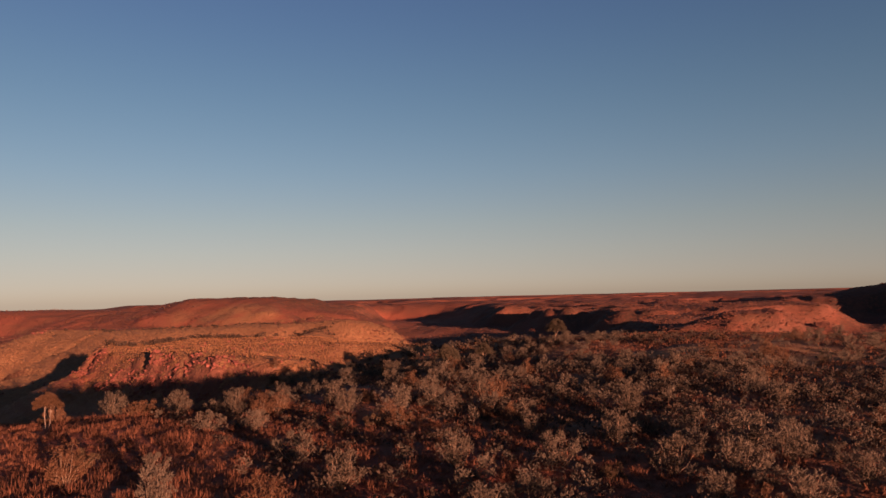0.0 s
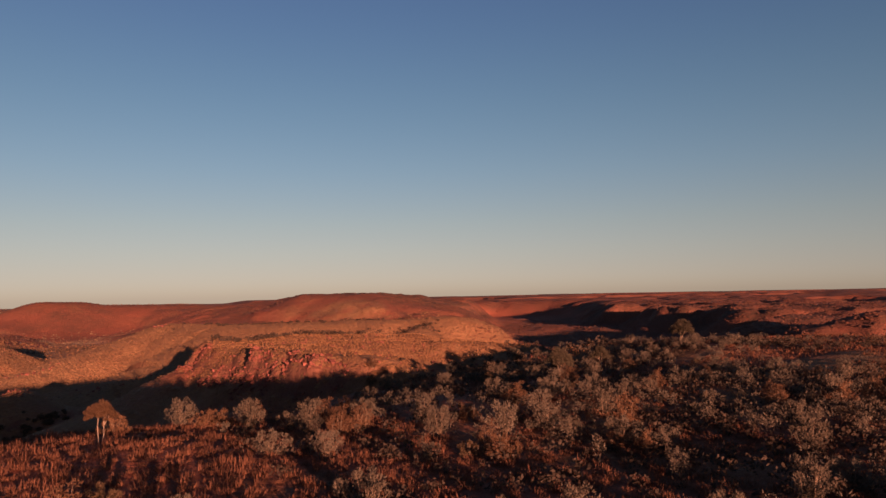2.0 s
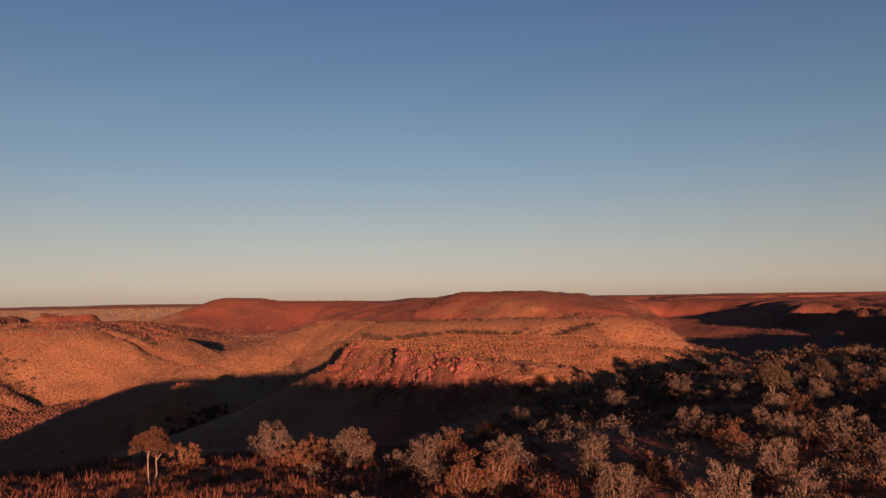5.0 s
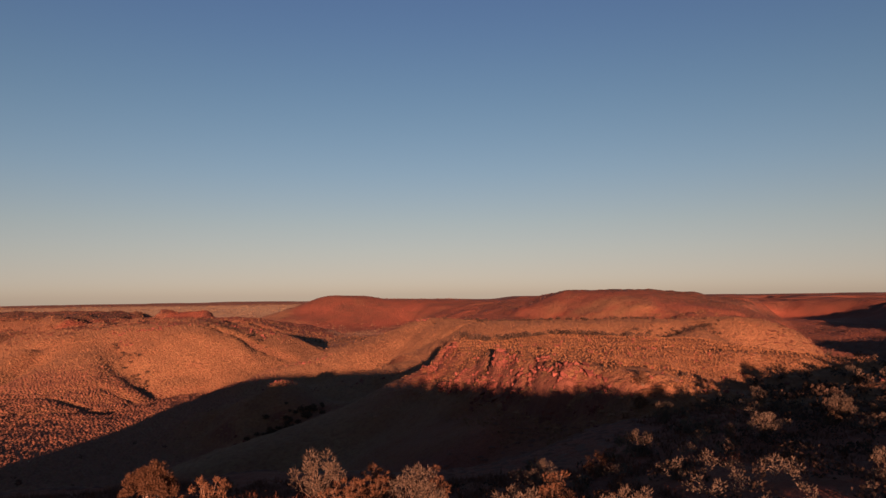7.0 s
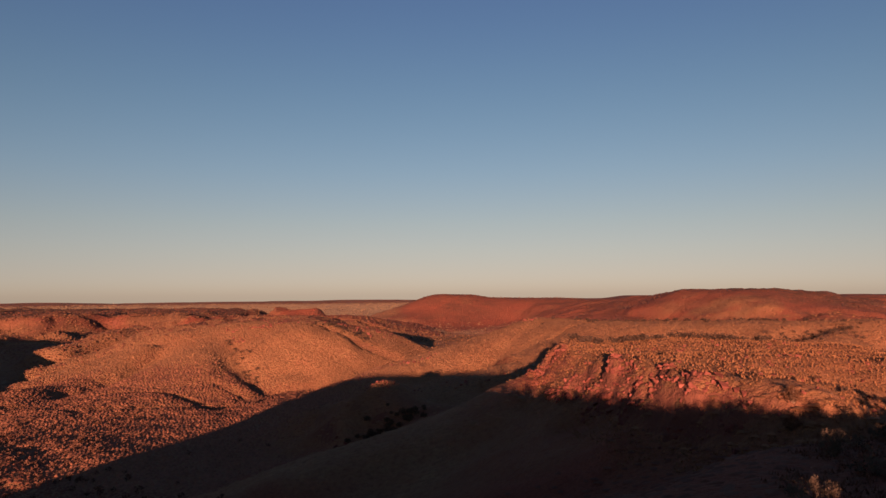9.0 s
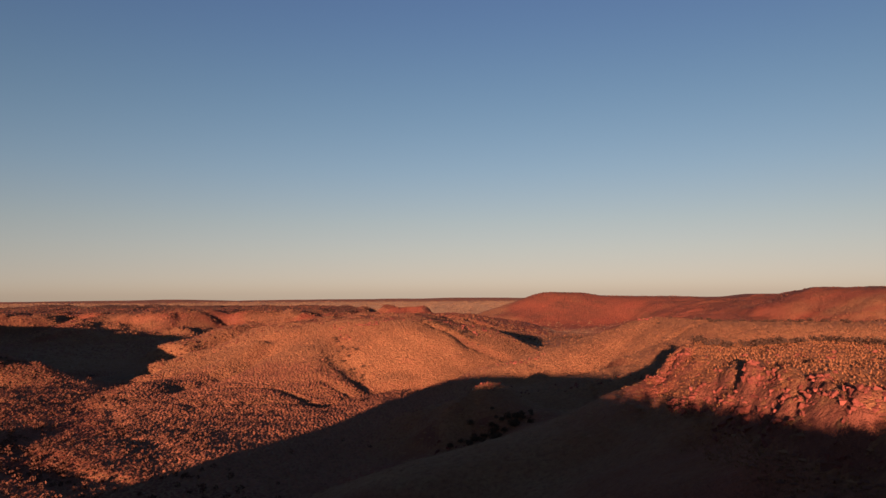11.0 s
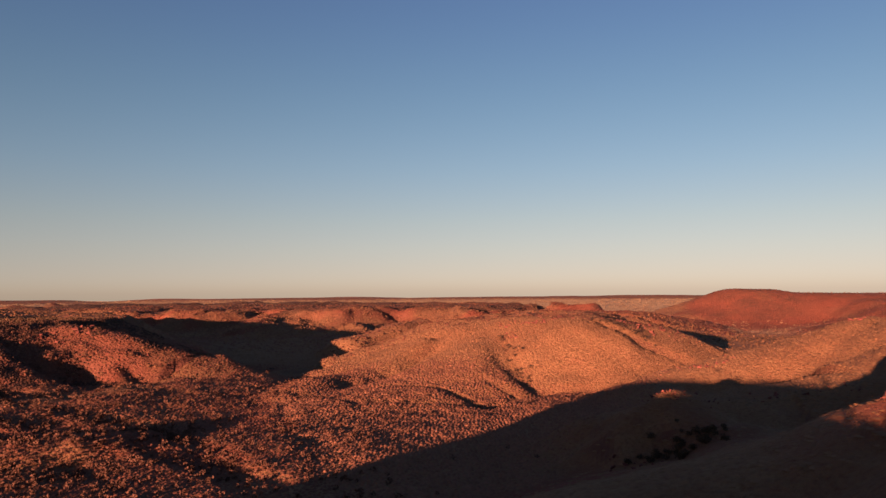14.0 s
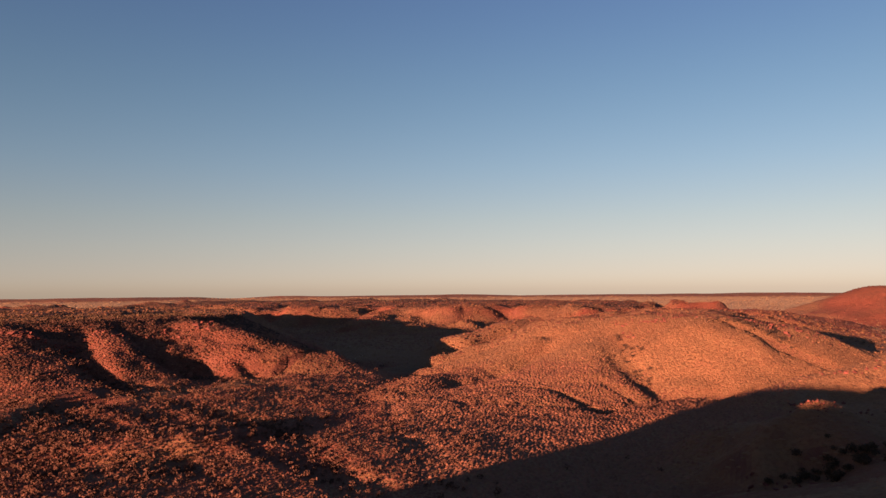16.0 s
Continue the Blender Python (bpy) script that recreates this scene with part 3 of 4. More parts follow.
def on_ground(x, y, turn=0.0, size=1.0, sink=0.05):
    return Matrix.Translation((x, y, float(land(x, y)) - sink)) @ Matrix.Rotation(turn, 4, "Z")


def put_copy(thing, x, y, turn, size, group=""):
    """A copy of a thing on the ground, turned and scaled."""
    ob = copy_thing(thing, on_ground(x, y, turn))
    ob.scale = (size, size, size * (0.9 + 0.2 * ((x * 7.3 + y * 3.1) % 1)))
    return tagged(ob, group=group)


rng = np.random.default_rng(5)

# the pale-trunked gum at the rim and the others on the hill
gum = make_gum(11, 3.55, 1.24, 2, 14000, "slender gum tree with two white trunks and a golden crown", 0.095, GUM_LEAF)
gum.matrix_world = on_ground(6.5, 75.4, 0.4, sink=0.2)
old_gum = make_gum(13, 5.6, 2.3, 2, 7000, "low gum tree with pale forked trunk and olive crown among shrubs", 0.19, OLIVE_LEAF, TWIG, 0.34)
old_gum.matrix_world = on_ground(111, 119, 0.0)
tagged(old_gum, group="gums on the hill")
for x, y, turn, size in ((67.5, 99, 1.9, 0.92), (85, 112, 3.0, 0.75)):
    put_copy(old_gum, x, y, turn, size, "gums on the hill")

kinds = [
    make_shrub(21, 2.5, 1.25, 2300, 0.125, GREY_LEAF, 17, "upright grey-brown shrub with pale leaf tips on red ground"),
    make_shrub(22, 1.9, 1.5, 2200, 0.118, GREY_LEAF, 19, "spreading grey-brown shrub with pale leaf tips on red ground"),
    make_shrub(23, 2.8, 1.0, 2000, 0.125, GOLD_LEAF, 15, "tall narrow shrub with dry golden leaves on red ground"),
    make_shrub(24, 1.5, 1.25, 1900, 0.110, GOLD_LEAF, 16, "low round shrub with dry golden leaves on red ground"),
    make_shrub(25, 1.7, 1.2, 1900, 0.115, DARK_LEAF, 15, "dark olive shrub with dense small leaves on red ground"),
]
# shrubs that stand out
SPOTS = [(13.5, 82.6, 0, 1.25), (16.5, 81, 3, 1.2), (19.5, 80, 2, 0.9), (37.6, 99, 1, 1.2), (27.4, 90.7, 0, 0.8), (50, 102, 0, 1.1), (47, 111, 1, 0.9),
         (73, 98, 0, 1.2), (84, 75, 0, 1.0), (67, 51, 2, 1.0), (41, 64, 0, 1.05), (43, 71, 2, 1.0), (57.6, 69, 1, 1.0), (21, 60.6, 0, 0.9), (113, 137, 0, 1.2),
         (59, 133, 1, 1.0), (115, 105, 0, 1.0), (15.2, 80.4, 3, 1.2)]
INNER = [(18.8, 77.9, 0, 1.1), (17.5, 62.5, 1, 1), (22.5, 71.8, 0, 1.2), (24, 67.3, 2, 0.95), (28.5, 73.5, 1, 1.15), (31.9, 68.6, 0, 1.1), (35.1, 66.2, 3, 1), (41.2, 53.1, 1, 1.2), (38.4, 58.5, 0, 0.95), (54.7, 74.3, 1, 1.15), (34.8, 59.3, 0, 1.1), (5.1, 48.2, 2, 1), (19.1, 46.9, 1, 1.2), (18.1, 37.6, 0, 0.95), (30.9, 52.6, 3, 1.15), (30.9, 33.6, 1, 1.1), (38.5, 35.4, 0, 1), (35.1, 27.9, 1, 1.2), (44.3, 25.7, 0, 0.95), (44.2, 56.4, 2, 1.15), (66.9, 48.2, 1, 1.1), (46.9, 71, 0, 1), (73.1, 45.1, 3, 1.2)]
made = 0
taken = []
for n, thing in enumerate(kinds):
    x, y, k, size = next(s for s in SPOTS if s[2] == n) if n < 4 else (60.0, 108.0, 4, 1.0)
    thing.matrix_world = on_ground(x, y, 0.3 * n) @ Matrix.Diagonal((size, size, size, 1))
    tagged(thing, group="shrubs on the hill")
    taken.append((x, y))
for x, y, k, size in SPOTS + INNER:
    if (x, y) not in taken:
        put_copy(kinds[k], x, y, 1.3 * x, size, "shrubs on the hill")
        taken.append((x, y))
while len(taken) < 300:
    # the fan reaches back behind the start: unseen shrubs there shade the hill
    far = rng.uniform(0, 1) ** 0.75
    a = math.radians(rng.uniform(-74, 16))
    x, y = -8 - math.sin(a) * (6 + 190 * far), -24 + math.cos(a) * (6 + 190 * far)
    if outside(np.array(x), np.array(y), HOME) > 12 and not (y > 120 and x > 46):
        continue
    if y > 165 or float(land(x, y)) < -2 or (x < 14 and y > 84):
        continue
    if min((x - p) ** 2 + (y - q) ** 2 for p, q in taken) < 2.2 ** 2:
        continue
    clump = float(rough(x, y, 22, 2, 301))
    if clump < rng.uniform(-0.7, 0.25) or (x < 12 and y > 35 and rng.uniform() < 0.75):
        continue
    k = int(rng.choice(5, p=[0.32, 0.30, 0.14, 0.16, 0.08]))
    put_copy(kinds[k], x, y, rng.uniform(0, 6.28), rng.uniform(0.65, 1.3), "shrubs on the hill")
    taken.append((x, y))


def hummocks(name, spots, wide, tall, mat, seed, sides=5):
    """Low tussocks, joined into one mesh."""
    rng = np.random.default_rng(seed)
    n = len(spots)
    turn = rng.uniform(0, 6.28, (n, 1)) + np.linspace(0, 2 * math.pi, sides, endpoint=False)
    rad = wide[:, None] * rng.uniform(0.7, 1.3, (n, sides))
    z = land(spots[:, 0], spots[:, 1])[:, None]
    low = np.stack([spots[:, :1] + rad * np.cos(turn), spots[:, 1:] + rad * np.sin(turn), z - 0.1 + 0 * turn], -1)
    shift = rng.normal(0, 0.18, (n, 2)) * wide[:, None]
    peak = np.stack([spots[:, 0] + shift[:, 0], spots[:, 1] + shift[:, 1], z[:, 0] + tall], -1)[:, None]
    verts = np.concatenate([low, peak], 1).reshape(-1, 3)
    tris = np.array([(k, (k + 1) % sides, sides) for k in range(sides)])
    faces = (tris[None] + (np.arange(n) * (sides + 1))[:, None, None]).reshape(-1, 3)
    ob = new(name, mesh_from(name, verts, faces))
    ob.data.materials.append(mat)
    return ob


def spinifex(name, spots, wide, tall, mat, seed, blades=26, thick=0.05, loose=0.0):
    """Dense cushions of stiff blades that bristle from the root; loose: how far the roots spread."""
    rng = np.random.default_rng(seed)
    n = len(spots)
    z = land(spots[:, 0], spots[:, 1])
    a = rng.uniform(0, 6.28, (n, blades))
    lift = np.arcsin(rng.uniform(0.08, 1.0, (n, blades)))
    far = rng.uniform(0.75, 1.1, (n, blades))
    way = np.stack([wide[:, None] * np.cos(a) * np.cos(lift), wide[:, None] * np.sin(a) * np.cos(lift), tall[:, None] * np.sin(lift)], -1)
    foot = np.stack([spots[:, 0], spots[:, 1], z], -1)[:, None]
    b, off = rng.uniform(0, 6.28, (n, blades)), loose * wide[:, None] * rng.uniform(0, 1, (n, blades)) ** 0.5
    foot = foot + np.stack([off * np.cos(b), off * np.sin(b), 0 * b], -1)
    way = way * (1 - 0.55 * loose, 1 - 0.55 * loose, 1)
    half = (thick * wide[:, None])[..., None] * np.stack([-np.sin(a), np.cos(a), 0 * a], -1)
    verts = np.stack([foot + 0.2 * way - half, foot + 0.2 * way + half, foot + far[..., None] * way], 2).reshape(-1, 3)
    ob = new(name, mesh_from(name, verts, np.arange(len(verts)).reshape(-1, 3), False))
    ob.data.materials.append(mat)
    return ob


def thicket(name, spots, tall, mat, seed, sprays=9, each=20):
    """Crowded shrubs as upright sprays of narrow leaves."""
    rng = np.random.default_rng(seed)
    n = len(spots)
    z = land(spots[:, 0], spots[:, 1])
    a, out = rng.uniform(0, 6.28, (n, sprays)), rng.uniform(0.05, 0.55, (n, sprays))
    centre = np.stack([spots[:, :1] + tall[:, None] * out * np.cos(a), spots[:, 1:] + tall[:, None] * out * np.sin(a),
                       z[:, None] + tall[:, None] * (0.95 - 0.7 * out) * rng.uniform(0.35, 1.0, (n, sprays))], -1).reshape(-1, 3)
    size = np.repeat(tall, sprays) * rng.uniform(0.14, 0.24, n * sprays)
    v, f = leaves(rng, centre, size, n * sprays * each, 0.15)
    ob = new(name, mesh_from(name, v, f, False))
    ob.data.materials.append(mat)
    return ob


def scatter(count, r0, r1, a0, a1, power, seed):
    rng = np.random.default_rng(seed)
    u = rng.uniform(0, 1, count)
    r = (r0 ** power + u * (r1 ** power - r0 ** power)) ** (1 / power)
    a = np.radians(rng.uniform(a0, a1, count))
    return np.stack([CX - r * np.sin(a), CY + r * np.cos(a)], -1), r


def clear_of_cliff(p):
    d = outside(p[:, 0], p[:, 1], MESA)
    h = 1.0
    slope = np.hypot(land(p[:, 0] + h, p[:, 1]) - land(p[:, 0] - h, p[:, 1]), land(p[:, 0], p[:, 1] + h) - land(p[:, 0], p[:, 1] - h)) / (2 * h)
    face = (d > 0) & (d < 9) & (p[:, 0] < 60) & (p[:, 1] < 250)
    return (slope < 1.4) & ~(face & (craggy(p[:, 0], p[:, 1]) > 0.5))


def even(x0, x1, y0, y1, step, seed):
    """Places spread evenly, each a little off its grid point."""
    rng = np.random.default_rng(seed)
    x, y = np.meshgrid(np.arange(x0, x1, step), np.arange(y0, y1, step * 0.9))
    x = x + 0.5 * step * (np.arange(x.shape[0]) % 2)[:, None]
    edge = np.minimum(np.minimum(x - x0, x1 - x), np.minimum(y - y0, y1 - y)).ravel()
    keep = rng.uniform(0, 22, x.size) < edge + 2
    return (np.stack([x.ravel(), y.ravel()], -1) + rng.normal(0, 0.24 * step, (x.size, 2)))[keep]


def grass(label, spots, wide, tall, mat, seed, sides=5):
    rng = np.random.default_rng(seed)
    ob = hummocks("spinifex_tussocks", spots, rng.uniform(0.75, 1.25, len(spots)) * wide, rng.uniform(0.7, 1.3, len(spots)) * tall, mat, seed, sides)
    return tagged(ob, label, "grass", kind="stuff")


# grass on the hill under the flight
rng2 = np.random.default_rng(77)
p = even(-60, 175, -10, 150, 1.35, 61)
p = p[(land(p[:, 0], p[:, 1]) > -9) & (outside(p[:, 0], p[:, 1], HOME) < 14) & (rough(p[:, 0], p[:, 1], 7, 2, 85) > -0.35 - 2.0 * (p[:, 0] < 30))]
near = np.hypot(p[:, 0] - 14, p[:, 1] - 58) < 42
for some, blades, thick, seed in ((p[near], 80, 0.032, 1), (p[~near], 13, 0.09, 21)):
    wide = rng2.uniform(0.5, 1.1, len(some))
    tall = wide * rng2.uniform(0.5, 0.8, len(some))
    tagged(spinifex("spinifex_tussocks", some, wide, tall, HUMMOCK, seed, blades, thick, 0.6), "dry orange spinifex tussocks on the red hilltop", "grass", kind="stuff")
# the valley and its slopes
p = even(-340, -40, 140, 430, 1.6, 62)
p = p[(p[:, 0] > -250) | (rough(p[:, 0], p[:, 1], 30, 2, 72) > -0.3)]
dusky = p[:, 0] + 75 + 1.04 * (p[:, 1] - 222) < 25 * rough(p[:, 0], p[:, 1], 50, 3, 70)
grass("dry orange spinifex tussocks over the valley floor", p[~dusky], 0.80, 0.50, VALLEY_GRASS, 2)
grass("ruddy spinifex tussocks on stony ground beyond the creek", p[dusky], 0.78, 0.38, HILL_GRASS, 10)
p, r = scatter(9000, 100, 310, -45, 30, 1.7, 60)
p = p[(p[:, 1] > 205) | (outside(p[:, 0], p[:, 1], MESA) < 10)]
grass("dry spinifex tussocks on the slopes below the mesa", p[clear_of_cliff(p) & ((p[:, 0] > -55) | (p[:, 1] < 150))], 0.8, 0.16, SPINIFEX, 11)
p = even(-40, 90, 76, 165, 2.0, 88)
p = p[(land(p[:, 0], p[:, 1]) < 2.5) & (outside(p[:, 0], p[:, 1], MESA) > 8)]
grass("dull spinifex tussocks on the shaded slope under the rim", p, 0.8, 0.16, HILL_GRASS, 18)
p = even(16, 128, 120, 268, 1.0, 82)
p = p[outside(p[:, 0], p[:, 1], MESA) < 16]
p = p[clear_of_cliff(p) & (rough(p[:, 0], p[:, 1], 9, 2, 81) + 0.05 * np.maximum(0, -outside(p[:, 0], p[:, 1], MESA)) > -0.35) & ~((p[:, 0] > 74) & (p[:, 1] < 175) & (rough(p[:, 0], p[:, 1], 8, 2, 87) < 0.2))]
tagged(spinifex("spinifex_tussocks", p, rng2.uniform(0.4, 0.7, len(p)), rng2.uniform(0.35, 0.6, len(p)), SPINIFEX, 14, 12, 0.13), "dry golden spinifex tussocks on the mesa and its ledges", "grass", kind="stuff")
p = even(-30, 265, 330, 540, 2.1, 83)
grass("dense golden spinifex tussocks on the ridge behind the mesa", p[land(p[:, 0], p[:, 1]) > -25], 0.95, 0.36, GOLD_GRASS, 15)
p = even(-275, 0, 405, 600, 1.65, 78)
grass("dense golden spinifex tussocks on the rounded hill across the valley", p[land(p[:, 0], p[:, 1]) > -31.5], 0.80, 0.42, GOLD_GRASS, 12)
p = even(-445, -250, 205, 465, 1.75, 79)
high = outside(p[:, 0], p[:, 1], WEST) + 6 * rough(p[:, 0], p[:, 1], 20, 2, 84) < 6
bare = ~high & clear_of_cliff(p) & (p[:, 0] < -285)
murky = rough(p[:, 0], p[:, 1], 14, 3, 86) > 0.24
grass("ruddy spinifex tussocks on the spurs of the western hill", p[bare & ~murky], 0.82, 0.56, HILL_GRASS, 13)
grass("dark scrub in patches on the western hill", p[bare & murky], 0.9, 0.75, DUSKY, 17)
grass("dark low scrub on top of the western hill", p[high], 0.9, 0.7, DUSKY, 16)
p, r = scatter(14000, 310, 800, -30, 72, 1.2, 63)
p, r = p[clear_of_cliff(p)], r[clear_of_cliff(p)]
grass("dry golden spinifex tussocks on the rounded hills", p, 0.0021 * r, 0.0013 * r, SPINIFEX, 3)


p, r = scatter(11000, 800, 1750, -36, 8, 1.5, 90)
p = p[land(p[:, 0], p[:, 1]) > -30]
grass("low ruddy tussocks and stones on the far red range", p, 1.7, 0.55, HILL_GRASS, 33, 4)
p, r = scatter(19000, 470, 1150, 6, 72, 1.4, 91)
p = p[(land(p[:, 0], p[:, 1]) > -30) & (outside(p[:, 0], p[:, 1], WEST) > 0)]
grass("ruddy tussocks on the slopes round the far basin", p, 1.5, 0.75, HILL_GRASS, 34, 4)
p, r = scatter(26000, 640, 1250, 8, 60, 1.2, 93)
p = p[(outside(p[:, 0], p[:, 1], NORTH) > -6) & (outside(p[:, 0], p[:, 1], NORTH) < 130) & (land(p[:, 0], p[:, 1]) > -32)]
grass("dry tussocks on the flanks of the northern plateau", p, 1.15, 0.85, SPINIFEX, 38, 4)
p, r = scatter(17000, 300, 1300, -72, -30, 1.3, 92)
p = p[(outside(p[:, 0], p[:, 1], HOME) > 25)]
grass("low ruddy tussocks on the eastern tablelands", p, 1.5, 0.75, HILL_GRASS, 35, 5)
p, r = scatter(46000, 760, 4700, -40, 72, 0.6, 67)
keep = (land(p[:, 0], p[:, 1]) < -27) & (p[:, 0] < 300)
p, r = p[keep], r[keep]
tagged(hummocks("plain_grass", p, 0.0012 * r * rng2.uniform(0.7, 1.3, len(p)), 0.0006 * r * rng2.uniform(0.7, 1.3, len(p)), PLAIN_GRASS, 8, 4),
       "pale dry grass scattered over the far plain", "grass", kind="stuff")


def tufts(name, spots, size, mat, seed, each=26, leaf=0.25):
    """Far shrubs as loose tufts of coarse leaves."""
    rng = np.random.default_rng(seed)
    z = land(spots[:, 0], spots[:, 1])
    centre = np.stack([spots[:, 0], spots[:, 1], z + size * 0.55], -1)
    who = np.repeat(np.arange(len(spots)), each)
    way = rng.normal(size=(len(who), 3))
    way /= np.linalg.norm(way, axis=1)[:, None]
    spot = centre[who] + way * (size[who] * rng.uniform(0.3, 1.0, len(who)))[:, None] * (0.8, 0.8, 0.55)
    u = rng.normal(size=(len(who), 3))
    u /= np.linalg.norm(u, axis=1)[:, None]
    v = np.cross(u, rng.normal(size=(len(who), 3)))
    v /= np.linalg.norm(v, axis=1)[:, None]
    s = (size[who] * rng.uniform(0.65, 1.35, len(who)) * leaf)[:, None]
    verts = np.stack([spot - u * s, spot + v * s * 0.6, spot + u * s, spot - v * s * 0.6], 1).reshape(-1, 3)
    ob = new(name, mesh_from(name, verts, np.arange(len(verts)).reshape(-1, 4), False))
    ob.data.materials.append(mat)
    return ob


# scrub along the creeks, in the gullies and on the plateau tops
def near_line(line, wide, count, seed):
    rng = np.random.default_rng(seed)
    line = np.array(line, float)
    k = rng.integers(0, len(line) - 1, count)
    s = rng.uniform(0, 1, (count, 1))
    return line[k] * (1 - s) + line[k + 1] * s + rng.normal(0, wide, (count, 2))


creek = np.concatenate([near_line(CREEK, 7, 130, 1), near_line(SIDE, 9, 110, 2), near_line(BROOK, 5, 70, 3), near_line(FORK, 8, 90, 5),
                        near_line([(-110, 215), (-300, 290)], 40, 260, 10), near_line([(-290, 280), (-260, 340)], 30, 120, 12), near_line([(-120, 180), (-200, 215), (-280, 225)], 22, 420, 32), near_line([(-150, 250), (-240, 280)], 22, 260, 33), near_line([(-105, 225), (-135, 300), (-150, 350)], 16, 130, 34), near_line([(-240, 207), (-214, 198), (-192, 184)], 8, 240, 37),
                        near_line(WASH, 7, 260, 15), near_line(RILL, 5, 260, 16), near_line([(-85, 140), (-130, 168), (-180, 190), (-240, 205)], 17, 700, 29),
                        near_line([(-395, 245), (-380, 300), (-370, 370)], 22, 330, 17), near_line([(-345, 268), (-300, 268)], 6, 70, 18), near_line([(-345, 318), (-290, 312)], 6, 70, 19)])
creek = creek[creek[:, 1] > 140]
low = near_line([(35, 30), (60, 60), (95, 100), (120, 130)], 26, 2300, 11)
low = np.concatenate([low, near_line([(22, 4), (60, 30), (110, 70)], 17, 750, 27), near_line([(75, 78), (105, 105), (135, 132)], 15, 550, 28)])
low = low[(land(low[:, 0], low[:, 1]) > -2) & (outside(low[:, 0], low[:, 1], HOME) < 8) & (low[:, 0] > 16) & (rough(low[:, 0], low[:, 1], 24, 2, 303) > -0.25)]
tagged(tufts("low_scrub", low, rng2.uniform(0.6, 1.25, len(low)), SCRUB_LEAF, 4, 36, 0.13), "low grey scrub between the taller shrubs on the hilltop", "scrub", kind="stuff")
# The second line, mostly out of view, is added to shade the hilltop.
dense = np.concatenate([near_line([(30, 22), (60, 55), (95, 95), (125, 128)], 24, 900, 31), near_line([(8, -30), (40, -12), (95, 20), (140, 60)], 14, 420, 35), near_line([(20, -4), (45, 14), (85, 40)], 10, 300, 36)])
dense = dense[(land(dense[:, 0], dense[:, 1]) > -2) & (outside(dense[:, 0], dense[:, 1], HOME) < 10) & (dense[:, 0] > 14) & (rough(dense[:, 0], dense[:, 1], 22, 2, 301) > -0.35)]
tagged(thicket("shrub_thicket", dense, rng2.uniform(1.0, 2.3, len(dense)), GREY_LEAF, 24), "crowded grey-green shrubs with pale tips on the hilltop", "shrubs", kind="stuff")
tagged(tufts("creek_scrub", creek, rng2.uniform(0.8, 1.6, len(creek)), DUSKY, 5, 22), "dark low scrub along the dry creek lines", "scrub", kind="stuff")
grove = near_line([(-27, 269), (-18, 272), (-8, 278)], 3.2, 42, 4)
tagged(tufts("creek_trees", grove, rng2.uniform(0.9, 1.9, len(grove)), DARK_LEAF, 9, 150, 0.14), "dense dark trees in the shaded creek below the mesa", "trees", kind="stuff")
gully = np.concatenate([near_line([(38, 249), (60, 253), (92, 246)], 2.5, 130, 22), near_line([(60, 486), (112, 456), (168, 442)], 7, 170, 23), near_line([(174, 411), (150, 390), (130, 382), (112, 366)], 4, 80, 24),
                        near_line([(-140, 462), (-122, 434), (-102, 416)], 2.5, 26, 25), near_line([(-106, 508), (-85, 495), (-60, 497)], 3, 40, 26), near_line([(74, 134), (92, 152), (114, 168)], 10, 130, 21), near_line([(30, 285), (70, 300), (120, 310)], 7, 110, 6), near_line([(150, 390), (190, 420), (205, 440)], 4, 40, 7),
                        near_line([(50, 640), (150, 650), (300, 640)], 30, 260, 8), near_line([(-60, 690), (-20, 740), (40, 760)], 30, 120, 9)])
tagged(tufts("gully_scrub", gully, rng2.uniform(0.9, 2.0, len(gully)), SCRUB_LEAF, 6, 40, 0.17), "dark scrub in gullies behind the mesa", "scrub", kind="stuff")
p, r = scatter(5200, 560, 1400, 14, 72, 1.4, 64)
p = p[(outside(p[:, 0], p[:, 1], NORTH) < 30) | ((outside(p[:, 0], p[:, 1], WEST) < -14))]
q, r = scatter(3200, 330, 620, 30, 72, 1.4, 65)
p = np.concatenate([p, q[outside(q[:, 0], q[:, 1], WEST) < 6]])
q, r = scatter(3000, 240, 1100, -68, -22, 1.3, 68)
q2, r = scatter(3600, 640, 1450, -30, 6, 1.3, 69)
q2 = q2[land(q2[:, 0], q2[:, 1]) < 11]
q3 = near_line([(560, 232), (680, 200), (830, 182)], 45, 650, 20)
q = np.concatenate([q3, q[(land(q[:, 0], q[:, 1]) < 0) & (outside(q[:, 0], q[:, 1], HOME) > 25)], q2])
tagged(tufts("hill_scrub", q, rng2.uniform(0.8, 2.0, len(q)), DUSKY, 11, 8), "dark scrub dotted over the far red hills", "scrub", kind="stuff")
tagged(tufts("plateau_scrub", p, rng2.uniform(0.9, 2.4, len(p)), DARK_LEAF, 7, 9), "dark scrub dotted over the far plateau tops", "scrub", kind="stuff")


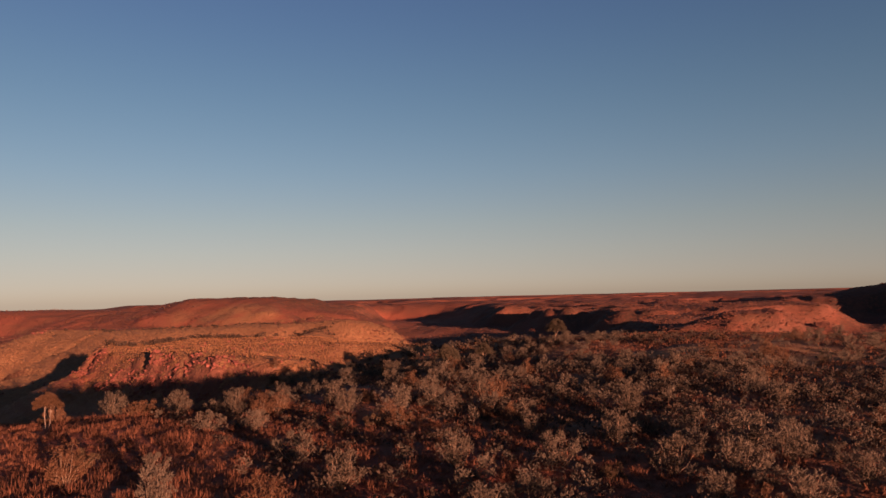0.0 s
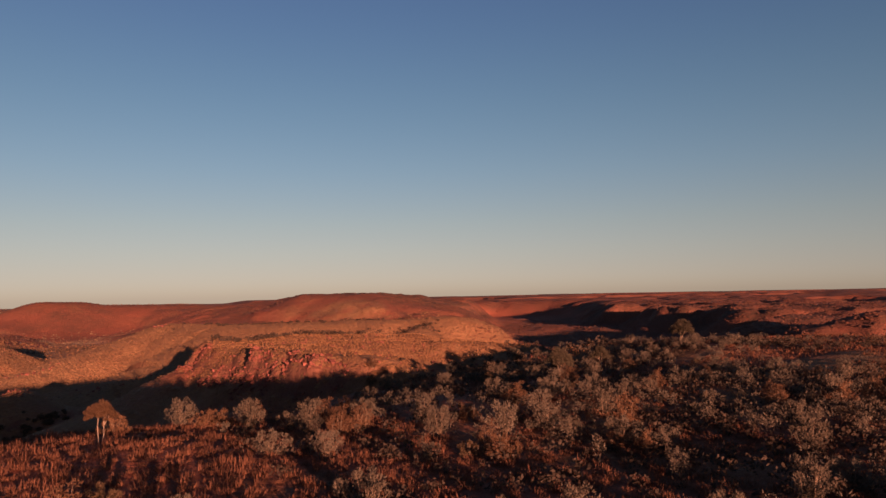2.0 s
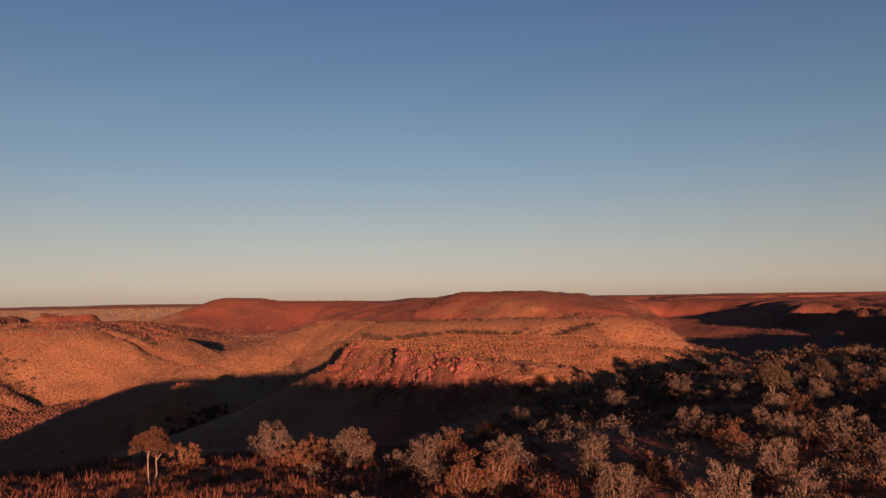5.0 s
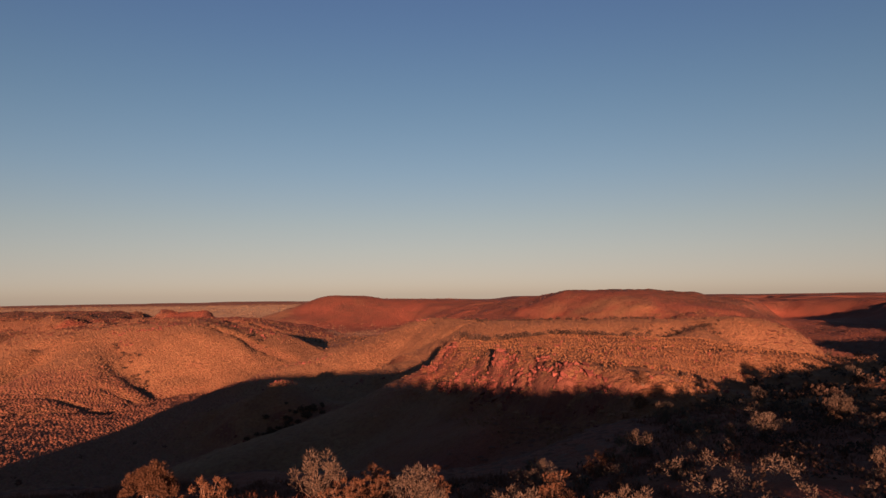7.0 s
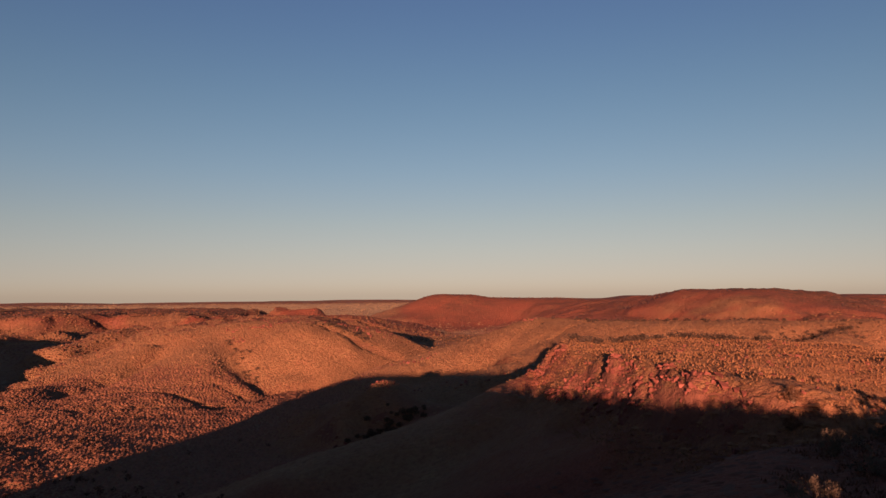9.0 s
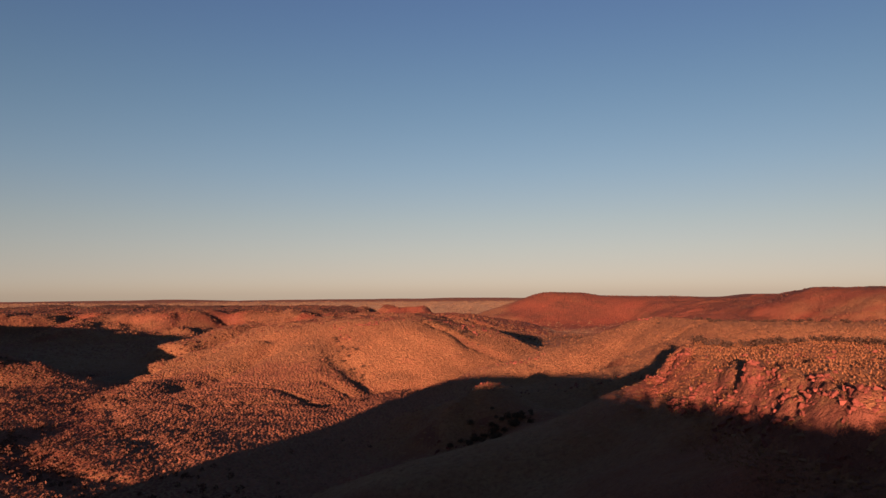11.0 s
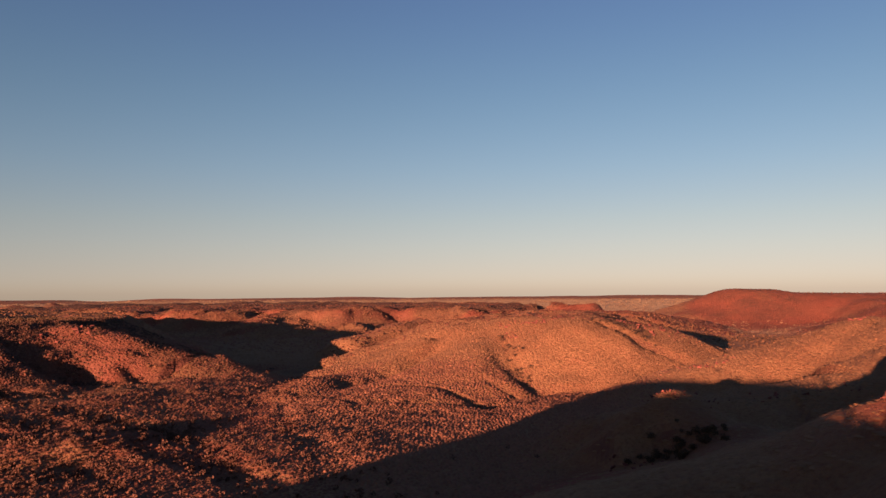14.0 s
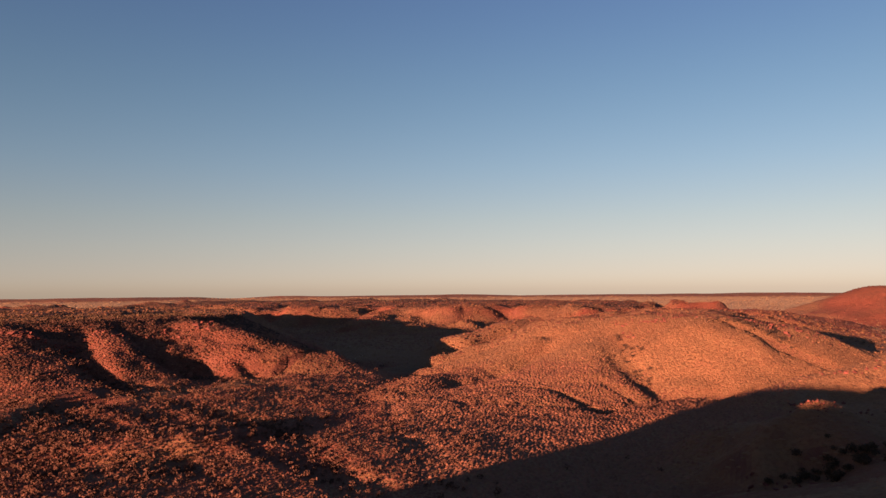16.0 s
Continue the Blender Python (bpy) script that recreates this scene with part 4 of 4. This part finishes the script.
far_trees = np.concatenate([near_line(line, wide, count, 90 + k) for k, (line, wide, count) in enumerate((
    ([(-80, 790), (-58, 880), (-30, 930), (20, 980)], 12, 160), ([(-150, 980), (-60, 1040), (60, 1060)], 14, 160), ([(-130, 690), (-90, 640), (-40, 600)], 10, 60),
    ([(-1500, 1500), (-500, 1650), (-150, 1750)], 25, 300), ([(-1900, 2100), (-700, 2250), (200, 2500)], 30, 380),
    ([(-1300, 1150), (-600, 1330), (-330, 1380)], 25, 240), ([(-2400, 2500), (-900, 2900), (300, 3100)], 40, 420)))])
far_size = 0.0016 * np.hypot(far_trees[:, 0], far_trees[:, 1]) * rng2.uniform(0.6, 1.2, len(far_trees))
tagged(tufts("tree_line", far_trees, far_size, DUSKY, 41, 10), "dark lines of low trees across the far plain", "trees", kind="stuff")


# ---- rocks ----
def make_rock(seed):
    """An angular ironstone block."""
    rng = np.random.default_rng(seed)
    bm = bmesh.new()
    for q in rng.uniform(-1, 1, (13, 3)) * (0.62, 0.5, 0.45):
        bm.verts.new(np.sign(q) * np.abs(q) ** 0.6 * (0.75, 0.7, 0.65))
    hull = bmesh.ops.convex_hull(bm, input=bm.verts)
    bmesh.ops.delete(bm, geom=list({g for g in hull["geom_interior"] + hull["geom_unused"] if isinstance(g, bmesh.types.BMVert)}), context="VERTS")
    me = bpy.data.meshes.new("rock")
    bm.to_mesh(me)
    bm.free()
    me.materials.append(ROCK)
    return me


blocks = [make_rock(400 + n) for n in range(8)]
shapes = []
for me in blocks:
    me.calc_loop_triangles()
    shapes.append((np.array([v.co for v in me.vertices]), np.array([t.vertices for t in me.loop_triangles])))
rng3 = np.random.default_rng(31)
rubble = []
rock_count = 0


def rock_at(x, y, size, lift=0.1):
    """A block on the ground: one of the first 300, or a piece of the joined rubble."""
    global rock_count
    k = int(rng3.integers(0, 8))
    m = Matrix.Translation((x, y, float(land(x, y)) + lift * size)) @ Euler(rng3.uniform(-0.5, 0.5, 3) * (1, 1, 6)).to_matrix().to_4x4() @ Matrix.Diagonal((size, size * rng3.uniform(0.7, 1.2), size * rng3.uniform(0.6, 1.1), 1))
    rock_count += 1
    if rock_count > 300:
        m = np.array(m)
        rubble.append((shapes[k][0] @ m[:3, :3].T + m[:3, 3], shapes[k][1]))
        return
    ob = new("rock", blocks[k])
    ob.parent = ground
    ob.matrix_world = m


# the broken face of the mesa
rim = [(np.array(a, float), np.array(b, float)) for a, b in zip(MESA[:6], MESA[1:6])]
for n in range(1500):
    a, b = rim[n % 5]
    ahead = (b - a) / np.linalg.norm(b - a)
    off = 12.5 * rng3.uniform(0, 1) ** 0.8 - 0.8
    x, y = a + (b - a) * rng3.uniform() + np.array([ahead[1], -ahead[0]]) * off
    if outside(np.array(x), np.array(y), MESA) < -0.9:
        x, y = np.array([x, y]) - 2 * off * np.array([ahead[1], -ahead[0]])
    if craggy(np.array(x), np.array(y)) < 0.4 and rng3.uniform() > 0.05:
        continue
    rock_at(x, y, rng3.uniform(0.35, 0.95) * (1.7 if rng3.uniform() < 0.12 else 1.0), 0.05)
# ledges at the western hill's rim and loose stones on the rounded hill
for line, wide, count, big in (([(-352, 285), (-340, 322), (-338, 348), (-352, 380)], 4, 40, 2.6), ([(-128, 492), (-106, 498), (-90, 515)], 4, 60, 1.7),
                               ([(-60, 528), (-80, 545), (-95, 520)], 9, 60, 1.6), ([(-30, 360), (0, 366), (30, 370)], 4, 40, 1.3), ([(-28, 264), (-22, 268)], 3, 16, 1.5),
                               ([(-360, 300), (-330, 345), (-300, 355)], 14, 60, 1.8), ([(-135, 455), (-132, 462)], 3, 12, 1.5), ([(-150, 478), (-133, 474), (-122, 475), (-112, 487)], 1.6, 46, 1.5), ([(-92, 512), (-76, 506), (-62, 520), (-74, 530)], 5, 30, 2.2),
                               ([(-366, 250), (-354, 260), (-346, 274)], 2.5, 44, 2.6), ([(-36, 420), (-24, 424), (-14, 436)], 2.5, 30, 1.5), ([(-37, 379), (-28, 383)], 3, 26, 1.6), ([(-27, 299), (-18, 295)], 3.0, 40, 0.8), ([(44, 498), (34, 494)], 2.5, 16, 1.8)):
    for x, y in near_line(line, wide, count, 50 + count):
        rock_at(x, y, big * rng3.uniform(0.4, 1.1))
for x, y in rng3.uniform((32, 130), (92, 245), (300, 2)):
    if outside(np.array(x), np.array(y), MESA) < 0:
        rock_at(x, y, rng3.uniform(0.3, 0.9), 0.1)
heap = joined("rubble", rubble)
for face in heap.polygons:
    face.use_smooth = False
tagged(part("rubble", heap, ROCK, ground), kind="stuff")
